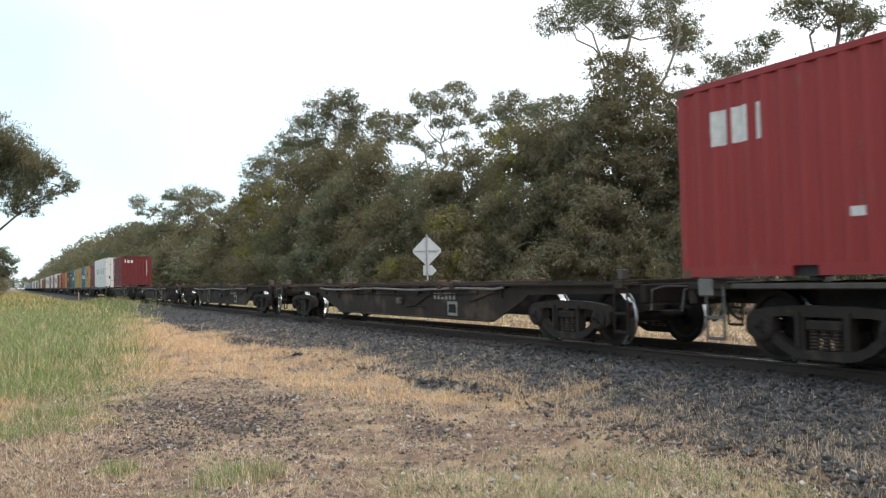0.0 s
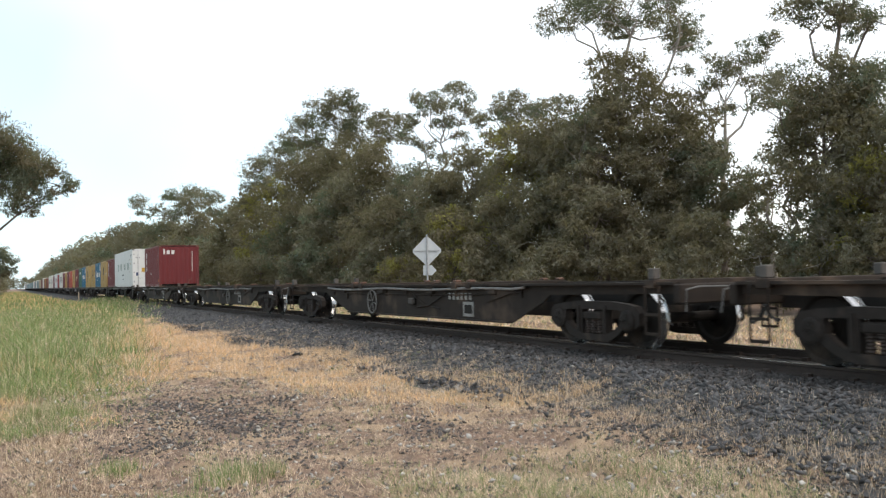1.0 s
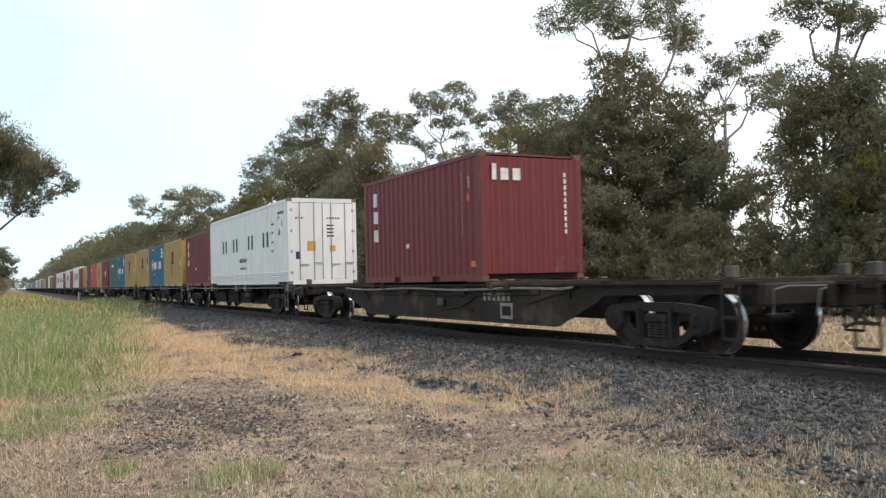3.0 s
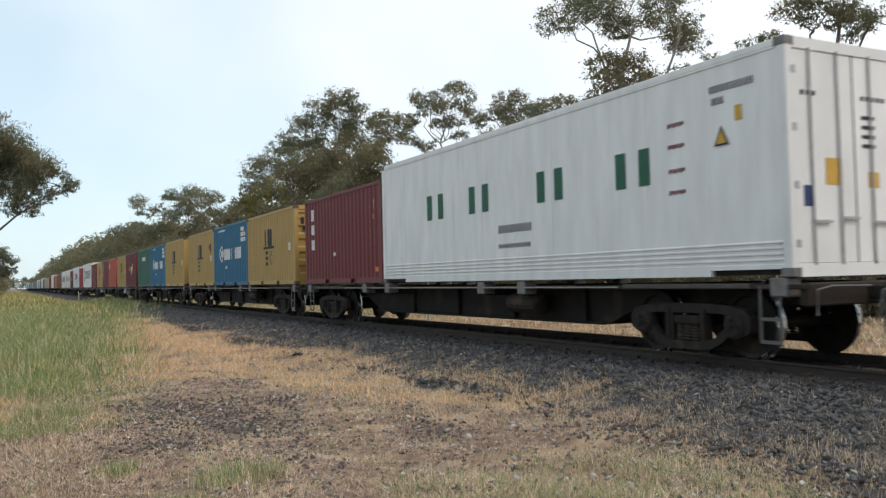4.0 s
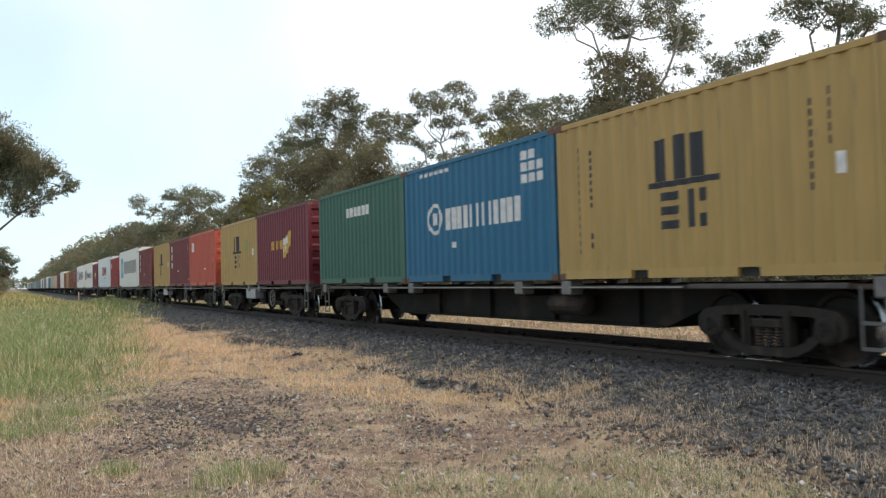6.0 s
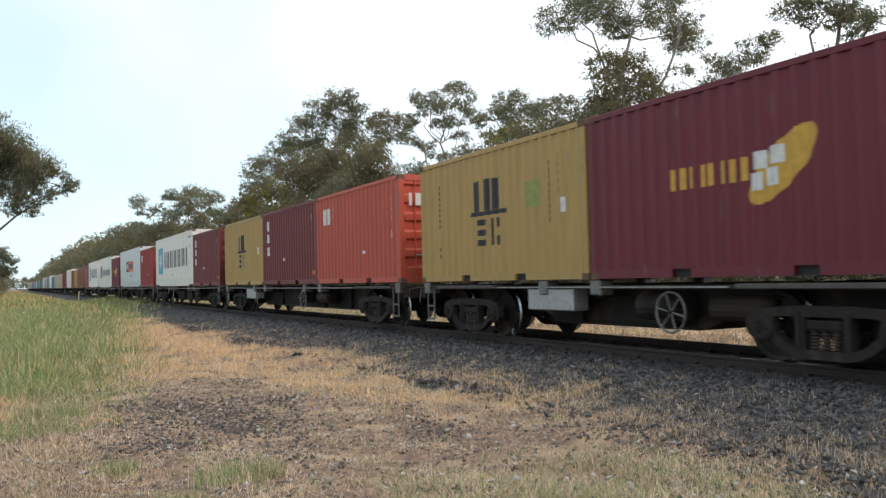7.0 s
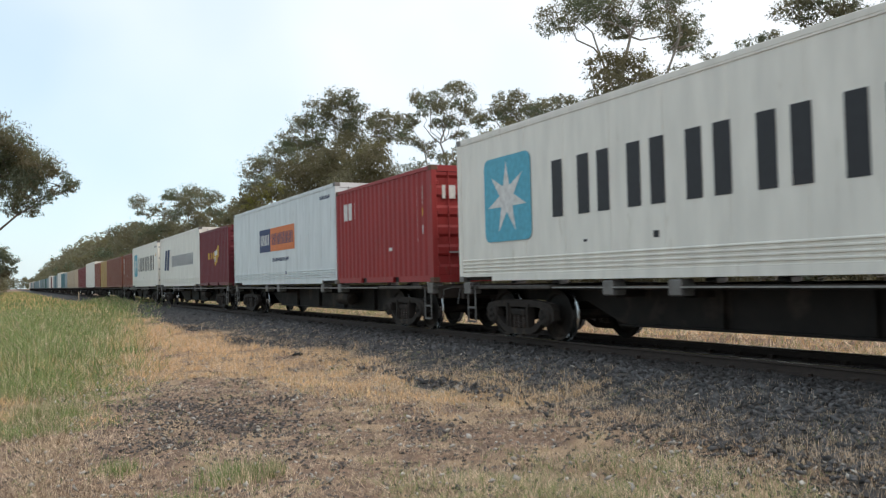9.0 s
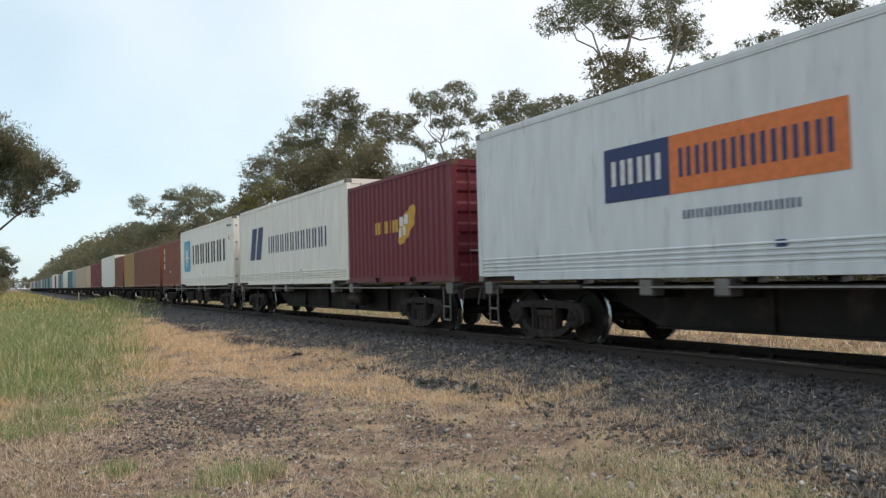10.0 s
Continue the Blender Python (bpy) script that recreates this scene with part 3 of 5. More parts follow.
        for i, y in enumerate((1.0, 6.45, 7.05, e - 7.05, e - 6.45, e - 1.0)):
            shared(("stool", e, i), "bearer_plate", lambda: a_box(-1.19, 1.19, y - 0.10, y + 0.10, 0.935, FLOOR - 0.006, bevel=0.01), M_FRAME, w)
            for s in (-1, 1):
                shared(("lock", e, i, s), "container_lock", lambda: a_box(*sorted((s * 1.02, s * 1.16)), y - 0.07, y + 0.07, FLOOR - 0.006, FLOOR + (0.16 if i in (0, 5) else 0.045), bevel=0.015), M_PLATE if i in (0, 5) else M_CAST, w)
        shared(("tank", e), "air_tank", lambda: a_tube([(-0.62, e * 0.5 - 1.6, 0.64), (-0.62, e * 0.5 - 0.2, 0.64)], 0.21, 14), M_SOOT, w)
        shared(("pipe", e), "brake_pipe", lambda: a_tube([(-1.085, 4.6, 0.86), (-1.085, 7.0, 0.80), (-1.085, e - 7.0, 0.80), (-1.085, e - 4.6, 0.86)], 0.018, 6), M_FRAME, w)
        for i, (y, d) in enumerate(((7.6, 1), (9.4, -1))):
            shared(("rod", e, i), "brake_rod", lambda: a_tube([(-1.09, y, 0.84), (-1.09, y + 0.8 * d, 0.56), (-1.09, y + 1.5 * d, 0.50)], 0.016, 5), M_FRAME, w)
        for i, (y, d) in enumerate(((4.35, 1), (e - 4.35, -1))):
            for s in (-1, 1):
                def gusset():
                    bm = bmesh.new()
                    plate(bm, [(y, 0.96), (y + 1.5 * d, 0.96), (y + 1.5 * d, 0.66)], *sorted((s * 1.064, s * 1.10)))
                    bmesh.ops.recalc_face_normals(bm, faces=bm.faces)
                    return bm
                shared(("gusset", e, i, s), "gusset", gusset, M_FRAME, w)
        for i in range(6):
            shared(("number", e, i), "number_bar", lambda: a_box(-1.072, -1.064, 6.5 + 0.18 * i, 6.60 + 0.18 * i, 0.70, 0.84), M_STRIP, w, "faded number as a plain bar")
        if full:
            plate_ob = shared(("plates", e), "number_plate", lambda: a_box(-1.072, -1.06, 6.42, 6.86, 0.36, 0.66), M_STRIP, w, "faded pale-bordered plate")
            shared(("plate_field", e), "plate_field", lambda: a_box(-1.076, -1.073, 6.48, 6.80, 0.42, 0.60), M_SOOT, plate_ob, "dark field of the plate")
            shared(("edge_pipe", e), "edge_pipe", lambda: a_tube([(-1.14, 4.4, 0.955)] + [(-1.14, y, 0.925 + 0.018 * math.sin(1.3 * y)) for y in np.arange(4.8, e - 4.7, 0.6)] + [(-1.14, e - 4.4, 0.955)], 0.026, 6), M_STRIP, w, "worn pale pipe along the sill")
            shared(("valve", e), "brake_valve", lambda: a_box(-1.16, -1.06, 9.15, 9.40, 0.56, 0.72, bevel=0.03), M_PLATE, w, "small grey brake valve")
    for k, (y0, turn) in enumerate(((0.0, 0), (e, 180))):
        for name, make, mat in (("coupler", coupler, M_SOOT), ("end_beam", lambda: a_box(-1.15, 1.15, 0.42, 0.56, 0.72, 1.0, bevel=0.02), M_FRAME)):
            o = shared(name, name, make, mat, w)
            o.matrix_basis = pose(0, y0, 0, 0, 0, turn)
        if full:
            for s in (-1, 1):
                o = shared(("ladder", s), "ladder", lambda: ladder(s), M_LADDER if style == "flat" else M_FRAME, w, "grey bent-tube step ladder")
                o.matrix_basis = pose(0, y0, 0, 0, 0, turn)
            for s in (-1, 1):
                o = shared(("lever", s), "uncoupling_lever", lambda: lever(s), M_LADDER, w)
                o.matrix_basis = pose(0, y0, 0, 0, 0, turn)
                if style == "flat":
                    o = shared(("plate", s), "deck_plate", lambda: a_box(*sorted((s * 1.212, s * 0.95)), 1.25, 3.7, 0.93, 1.0, bevel=0.012), M_PLATE, w, "worn grey deck plate over the bogie")
                    o.matrix_basis = pose(0, y0, 0, 0, 0, turn)
            o = shared("hose", "brake_hose", lambda: hose(1), M_SEAL_AND_SHADE, w)
            o.matrix_basis = pose(0, y0, 0, 0, 0, turn)
        bogie(w, BOGIE_IN if k == 0 else e - BOGIE_IN, turning)
    if full:
        shared(("cylinder", e), "brake_cylinder", lambda: a_tube([(-0.86, e * 0.5 - 3.3, 0.64), (-0.86, e * 0.5 - 3.25, 0.66), (-0.86, e * 0.5 - 2.35, 0.66), (-0.86, e * 0.5 - 2.3, 0.64)], [0.12, 0.18, 0.18, 0.12], 14), M_FRAME if style == "flat" else M_SOOT, w)
    if wheel_y:
        hw = shared(("wheel", wheel_y), "hand_brake_wheel", lambda: hand_wheel(wheel_y), M_BARE, w, "spoked hand-brake wheel")
        for k in range(6):
            shared(("spoke", wheel_y, k), "spoke", lambda: hand_wheel_spoke(wheel_y, k), M_BARE, hw)
        shared(("shaft", wheel_y), "brake_shaft", lambda: a_tube([(-1.19, wheel_y, 0.60), (-0.5, wheel_y, 0.60)], 0.03, 6), M_SOOT, hw)
        shared(("drum", wheel_y), "brake_drum", lambda: a_tube([(-0.84, wheel_y + 0.0, 0.68), (-0.84, wheel_y + 0.85, 0.68)], 0.22, 14), M_SOOT, w)
    if locker:
        shared(("locker", locker), "equipment_box", lambda: a_box(-1.18, -0.85, locker, locker + 1.35, 0.56, 0.94, bevel=0.02), M_GALV, w, "pale grey equipment box")
    return w


MOVERS = []          # things of the train with the place of their front at the start


def put(thing, start, z):
    MOVERS.append((thing, start, z))


TEXT_FLAT = "sooty flat container wagon on cast bogies"
TEXT_EMPTY = "empty dusty brown skeletal container wagon on cast bogies"
put(wagon(19.36, "flat", label=TEXT_FLAT), -10.10, RAIL)
for start, wy in ((9.28, None), (28.68, 11.62), (48.08, 8.35)):
    put(wagon(19.36, "skeletal", wheel_y=wy, label=TEXT_EMPTY), start, RAIL)
put(wagon(19.36, "skeletal", label="dusty brown skeletal wagon carrying one maroon container"), 67.46, RAIL)
for start, wy in ((87.0, None), (106.42, None), (126.02, None)):
    put(wagon(19.36, "flat", wheel_y=wy, label=TEXT_FLAT), start, RAIL)
put(wagon(13.36, "flat", wheel_y=4.95, locker=7.2, label="short sooty container wagon with a spoked brake wheel"), 145.43, RAIL)
put(wagon(19.36, "flat", wheel_y=8.3, locker=14.0, label="sooty flat container wagon with a spoked brake wheel"), 158.79, RAIL)
for start in (178.14, 197.58, 216.98, 236.34):
    put(wagon(19.36, "flat", label=TEXT_FLAT), start, RAIL)


# ---- the boxes, from the front of the train to its rear ----
def red_box(mat, label, start, sticker=(3.66, 3.78, 0.78, 0.86)):
    c = container(mat, name_label=label)
    u = [(0.60, 0.88, 1.72, 2.18), (0.97, 1.22, 1.72, 2.18), (1.34, 1.43, 1.72, 2.18)]
    marks(c, "marking", u, M_INK_WHITE, 6.058, label="white painted emblem of plain bars")
    marks(c, "marking", column(5.22, 0.05, 0.92, 2.2, 11) + column(5.5, 0.09, 1.75, 2.2, 4) + [(5.48, 5.6, 1.1, 1.3)], M_INK_WHITE, 6.058)
    marks(c, "placard", [(5.48, 5.6, 1.5, 1.68)], M_INK_GOLD, 6.058)
    marks(c, "placard", [sticker], M_INK_WHITE, 6.058)
    end_marks(c, "end_marking", [(-0.95, -0.87, 1.85, 2.15), (-0.80, -0.62, 1.85, 2.15), (-0.56, -0.50, 1.85, 2.15), (0.1, 0.3, 1.9, 2.12)], M_INK_WHITE, 0.018)
    put(c, start, DECK)


def maroon_box(start, label, front="door", mat=None):
    c = container(mat or M_MAROON, front=front, name_label=label)
    marks(c, "marking", [(0.61, 0.76, 1.92, 2.26), (0.58, 0.81, 1.50, 1.80), (0.58, 0.81, 1.04, 1.34)], M_INK_WHITE, 6.058, label="white upright lettering as plain bars")
    marks(c, "marking", column(5.22, 0.06, 0.95, 2.28, 12) + column(5.5, 0.10, 1.9, 2.15, 3) + column(5.52, 0.05, 0.95, 1.4, 4), M_INK_WHITE, 6.058)
    marks(c, "placard", [(5.44, 5.58, 1.64, 1.78), (5.62, 5.74, 0.30, 0.42)], M_INK_ORANGE, 6.058)
    marks(c, "placard", [(2.5, 2.66, 0.80, 0.90)], M_INK_WHITE, 6.058)
    if front == "plain":
        end_marks(c, "end_marking", [(-0.94, -0.84, 2.02, 2.34), (-0.74, -0.56, 2.02, 2.26), (-0.46, -0.28, 2.02, 2.26)], M_INK_WHITE, 0.002)
        end_marks(c, "end_marking", [(0.78, 0.83, 0.95 + 0.13 * k, 1.04 + 0.13 * k) for k in range(10)], M_INK_WHITE, 0.002)
    else:
        end_marks(c, "end_marking", [(-0.76, -0.64, 1.78, 2.12), (-0.50, -0.30, 1.76, 2.02), (-0.16, 0.06, 1.76, 2.02)], M_INK_WHITE, 0.016)
    put(c, start, DECK)


def ochre_box(start, label, front="door", text=True, extra=""):
    c = container(M_YELLOW, front=front, name_label=label)
    emblem = [(2.38, 2.62, 1.38, 1.98), (2.74, 2.98, 1.38, 2.0), (3.10, 3.34, 1.38, 1.98), (2.22, 3.60, 1.29, 1.375)]
    emblem += [(2.46, 2.86, 1.10, 1.22), (2.46, 2.86, 0.90, 1.02), (2.46, 2.86, 0.70, 0.82), (3.0, 3.16, 0.70, 1.22), (3.22, 3.38, 1.04, 1.22), (3.22, 3.38, 0.70, 0.88)]
    marks(c, "marking", emblem, M_INK_BLACK, 6.058, label="black painted emblem of plain bars")
    if text:
        marks(c, "marking", column(0.54, 0.065, 0.42, 2.2, 13, 0.62) + column(0.86, 0.085, 1.15, 2.1, 8, 0.62) + column(0.86, 0.085, 0.5, 0.8, 2, 0.62), M_INK_BLACK, 6.058)
    marks(c, "marking", column(5.0, 0.05, 1.0, 2.1, 9) + column(5.25, 0.05, 1.5, 2.2, 5), M_INK_BLACK, 6.058)
    marks(c, "placard", [(5.35, 5.45, 1.15, 1.4)], M_INK_WHITE, 6.058)
    if extra == "rust":
        marks(c, "repaint_stripe", [(0.20, 0.36, 0.16, 2.46)], M_TAN, 6.058, label="pale repainted stripe at the corner")
        for k, (u, z, r) in enumerate(((5.14, 1.80, 0.12), (5.44, 1.84, 0.13), (5.30, 1.68, 0.14), (5.28, 1.55, 0.08))):
            marks(c, "rust_patch", [(u - r, u + r, z - r * 0.8, z + r * 0.8)], M_CAST, 6.058, label="worn rust patch")
    if extra == "green":
        marks(c, "patch", [(4.26, 4.78, 1.32, 1.78)], M_INK_OLIVE, 6.058, label="faded green square patch")
    if front == "door":
        end_marks(c, "end_marking", [(-1.0, -0.88, 1.98, 2.2), (-0.84, -0.74, 1.98, 2.2), (-0.70, -0.58, 1.98, 2.2), (-0.94, -0.80, 1.76, 1.92), (-0.74, -0.6, 1.76, 1.92)], M_INK_BLACK, 0.018)
    put(c, start, DECK)


def blue_box(start, label):
    c = container(M_BLUE, name_label=label)
    ring = []
    for k in range(26):
        a = 2 * math.pi * k / 26
        ring.append((1.50 + 0.30 * math.cos(a) - 0.04, 1.50 + 0.30 * math.cos(a) + 0.04, 1.37 + 0.30 * math.sin(a) - 0.04, 1.37 + 0.30 * math.sin(a) + 0.04))
    marks(c, "emblem", ring, M_INK_WHITE, 6.058, label="white ring emblem")
    marks(c, "marking", [(1.42, 1.58, 1.24, 1.50)] + bars(2.0, 4.95, 6, 1.10, 1.56, 0.85, 0.36), M_INK_WHITE, 6.058, label="white emblem and lettering as plain bars")
    marks(c, "marking", [(0.75 + 0.13 * k, 0.84 + 0.13 * k, 2.34, 2.42) for k in range(11)], M_INK_WHITE, 6.058)
    marks(c, "marking", [(4.95 + 0.26 * i, 5.16 + 0.26 * i, 1.76 + 0.21 * j, 1.92 + 0.21 * j) for i in range(3) for j in range(3) if (i, j) != (2, 2)], M_INK_WHITE, 6.058)
    marks(c, "placard", [(2.3, 2.42, 0.72, 0.84)], M_INK_WHITE, 6.058)
    put(c, start, DECK)


def gold_emblem_box(start, label):
    c = container(M_CRIMSON, name_label=label)
    marks(c, "marking", bars(1.80, 3.25, 4, 1.22, 1.52, 0.82, 0.3), M_INK_GOLD, 6.058, label="gold lettering as plain bars")
    blob = []
    for k in range(34):
        f = (k + 0.5) / 34
        z = 0.90 + 0.90 * k / 34
        mid, half = 3.36 + 0.76 * f, 0.36 * math.sqrt(max(0.02, 1 - (2 * f - 1) ** 2))
        blob.append((mid - half, mid + half, z, z + 0.0266))
    marks(c, "emblem", blob, M_INK_GOLD, 6.058, label="slanted gold oval emblem")
    core = [(3.26, 3.46, 1.08, 1.30), (3.50, 3.70, 1.12, 1.34), (3.30, 3.52, 1.34, 1.56), (3.56, 3.78, 1.38, 1.60)]
    marks(c, "emblem_core", core, M_INK_WHITE, 6.058, label="white quarter of the emblem", lift=0.003)
    put(c, start, DECK)


def green_letter_box(start):
    length, h = 12.192, 2.896
    c = container(M_COOL, length, h, "reefer", name_label="white refrigerated container with large green lettering")
    rects = []
    for a in (2.45, 4.35, 6.80, 8.95):
        b = a + 0.85
        rects += [(a + 0.04, a + 0.28, 1.36, 1.9), (b - 0.28, b - 0.04, 1.36, 1.9)]
    marks(c, "marking", rects, M_INK_GREEN, length, "reefer", "large green lettering as plain bars")
    marks(c, "marking", bars(5.5, 6.65, 8, 0.90, 1.05) + bars(5.5, 6.6, 10, 0.62, 0.70) + bars(10.95, 11.7, 8, 2.42, 2.52) + bars(10.98, 11.2, 3, 2.26, 2.36), M_INK_BLACK, length, "reefer")
    marks(c, "marking", [(10.15 + 0.055 * k, 10.19 + 0.055 * k, z + 0.015 * (k % 2), z + 0.065) for z in (1.16, 1.46, 1.8, 2.1) for k in range(6)], M_MAROON, length, "reefer")
    marks(c, "placard", [(11.38, 11.5, 2.0, 2.2)], M_INK_GOLD, length, "reefer")
    shape_mark(c, "placard_border", [(11.02, 1.72), (11.28, 1.72), (11.15, 1.98)], M_INK_BLACK, length, 0.0, "black border of the warning triangle")
    shape_mark(c, "placard", [(11.06, 1.745), (11.24, 1.745), (11.15, 1.93)], M_INK_GOLD, length, 0.004, "yellow warning triangle")
    end_marks(c, "placard", [(-0.55, -0.25, 1.12, 1.45), (0.25, 0.45, 1.1, 1.3)], M_INK_GOLD, 0.02)
    end_marks(c, "placard", [(-0.95, -0.78, 0.85, 1.1)], M_INK_NAVY, 0.02)
    end_marks(c, "end_marking", [(-0.95 + 0.1 * k, -0.89 + 0.1 * k, 2.2, 2.26) for k in range(3)] + [(0.15 + 0.1 * k, 0.21 + 0.1 * k, 2.2, 2.26) for k in range(5)] + [(0.15, 0.4, 1.6 + 0.12 * k, 1.65 + 0.12 * k) for k in range(4)], M_INK_BLACK, 0.02)
    put(c, start, DECK)


def star_emblem_box(start):
    length, h = 12.192, 2.896
    c = container(M_WHITE, length, h, "reefer", name_label="white refrigerated container with a sky-blue star emblem")
    r = 0.16
    corners = [(1.1 + r, 0.75 + r, 180), (2.72 - r, 0.75 + r, 270), (2.72 - r, 2.34 - r, 0), (1.1 + r, 2.34 - r, 90)]
    square = [(u + r * math.cos(radians(a + d)), z + r * math.sin(radians(a + d))) for u, z, a in corners for d in (0, 30, 60, 90)]
    shape_mark(c, "emblem", square, M_INK_SKY, length, 0.001, "sky-blue rounded square")
    star = [(1.91 + (0.68 if k % 2 == 0 else 0.25) * math.sin(math.pi * k / 7), 1.55 + (0.68 if k % 2 == 0 else 0.25) * math.cos(math.pi * k / 7)) for k in range(14)]
    shape_mark(c, "star", star, M_INK_WHITE, length, 0.006, "white seven-pointed star")
    rects = []
    for k in range(6):
        a = 3.36 + k * 1.23
        b = a + 1.02
        rects += [(a, a + 0.30, 1.08, 2.04), (b - 0.30, b, 1.08, 2.04)]
    marks(c, "marking", rects, M_INK_BLACK, length, "reefer", "large black lettering as plain bars")
    marks(c, "marking", bars(10.9, 11.8, 8, 2.5, 2.6) + [(5.85, 5.97, 0.60, 0.70), (4.2, 4.3, 0.62, 0.66)], M_INK_BLACK, length, "reefer")
    shape_mark(c, "placard", [(11.25, 1.95), (11.5, 1.95), (11.37, 2.2)], M_INK_GOLD, length, 0.002)
    put(c, start, DECK)


def orange_panel_box(start):
    length, h = 12.192, 2.896
    c = container(M_PALE, length, h, "reefer", name_label="pale blue-white refrigerated container with a navy and orange panel")
    marks(c, "emblem", [(3.98, 5.42, 1.18, 2.0)], M_INK_NAVY, length, "reefer", "navy blue panel")
    marks(c, "emblem", [(5.42, 8.26, 1.18, 2.0)], M_INK_ORANGE, length, "reefer", "orange panel")
    rects = bars(4.12, 5.28, 3, 1.42, 1.80, 0.8, 0.32)
    for name, rs, mat in (("marking", rects, M_INK_WHITE), ("marking", bars(5.56, 8.1, 8, 1.40, 1.80, 0.72, 0.32), M_INK_NAVY)):
        for u0, u1, z0, z1 in rs:
            part(name, a_box(-HALF + 0.005, -HALF + 0.010, length - u1, length - u0, z0, z1), mat, c, "plain bar of lettering")
    marks(c, "marking", bars(5.64, 7.6, 12, 0.82, 0.94, 0.75, 0.3) + bars(10.8, 11.7, 8, 2.5, 2.6), M_INK_NAVY, length, "reefer")
    marks(c, "placard", [(7.2, 7.36, 0.36, 0.46)], M_INK_NAVY, length, "reefer")
    put(c, start, DECK)


def navy_emblem_box(start):
    length, h = 12.192, 2.896
    c = container(M_WHITE, length, h, "reefer", name_label="white refrigerated container with dark blue emblem and lettering")
    for du in (0.0, 0.85):
        shape_mark(c, "emblem", [(1.7 + du, 0.94), (2.3 + du, 0.94), (2.7 + du, 2.12), (2.1 + du, 2.12)], M_INK_NAVY, length, 0.001, "slanted dark blue bar")
    marks(c, "marking", bars(4.19, 10.47, 11, 1.12, 1.72, 0.78, 0.26), M_INK_NAVY, length, "reefer", "dark blue lettering as plain bars")
    marks(c, "placard", [(7.9, 8.02, 0.40, 0.48)], M_INK_BLACK, length, "reefer")
    put(c, start, DECK)


def plain_box(mat, start, label, length=6.058, h=2.591, kind="dry", ink=None, full=False):
    c = container(mat, length, h, kind, name_label=label, full=full)
    if ink:
        marks(c, "marking", bars(2.2, 3.9, 3, 1.8, 2.05), ink, length, kind)
    put(c, start, DECK)


red_box(M_RED, "bright red container with a white emblem and white sticker", 2.81, (2.62, 2.80, 0.66, 0.77))
maroon_box(74.71, "lone maroon container with white lettering on an open wagon", "plain")
green_letter_box(87.57)
maroon_box(99.84, "maroon corrugated container with upright white lettering")
ochre_box(107.0, "ochre yellow container with doors facing the front")
blue_box(113.14, "blue corrugated container with white lettering")
ochre_box(119.27, "ochre yellow container with black emblem and rust patch", extra="rust")
ochre_box(126.63, "ochre yellow container with a plain stained end", "plain")
blue_box(132.76, "blue corrugated container with white lettering")
plain_box(M_GREEN, 138.89, "dark green corrugated container with small white lettering", ink=M_INK_WHITE, full=True)
gold_emblem_box(146.01, "dark maroon container with a gold emblem")
ochre_box(152.14, "ochre yellow container with a faded green square", extra="green")
red_box(M_ORANGE, "faded orange-red container with rust marks and a white emblem", 159.37)
maroon_box(165.46, "dark maroon corrugated container with upright white lettering")
ochre_box(171.57, "ochre yellow container with black emblem and lettering")
maroon_box(178.70, "maroon corrugated container with ladder-like ribbed doors")
star_emblem_box(184.80)
red_box(M_RED, "red corrugated container with a white emblem and ribbed doors", 198.18)
orange_panel_box(204.30)
gold_emblem_box(217.54, "dark maroon container with a gold emblem")
navy_emblem_box(223.67)
star_emblem_box(236.88)
maroon_box(249.1, "dark brown-red container with a white lettered edge", mat=M_BROWN)


# the rear of the train, far off
def rear():
    rng = random.Random(4)
    start, k = 255.70, 0
    loads = [(("brown", 40), ("yellow", 20)), (("orange", 20), ("white", 40)), (("maroon", 40), ("tan", 20)), (("tan", 20), ("tan", 40)), (("grey", 20), ("teal", 20), ("teal", 20)), (("white", 40), ("grey", 20))]
    mats = {"brown": M_BROWN, "yellow": M_YELLOW, "orange": M_BROWN, "white": M_WHITE, "maroon": M_MAROON, "tan": M_TAN, "grey": M_GREY, "teal": M_TEAL, "blue": M_BLUE, "green": M_GREEN}
    while start < 660:
        put(wagon(19.36, "flat", turning=False, full=False, label="sooty container wagon far back in the train"), start, RAIL)
        load = loads[k] if k < len(loads) else rng.choice([(("grey", 40), ("teal", 20)), (("teal", 20), ("grey", 20), ("white", 20)), (("maroon", 20), ("white", 40)), (("green", 20), ("grey", 40))])
        y = start + 0.58
        for colour, feet in load:
            length = 6.058 if feet == 20 else 12.192
            high = colour == "white" and feet == 40
            plain_box(mats[colour], y, f"{colour} container far back in the train", length, 2.896 if high else 2.591, "reefer" if high else "dry")
            y += length + 0.07
        start += 19.38
        k += 1


rear()


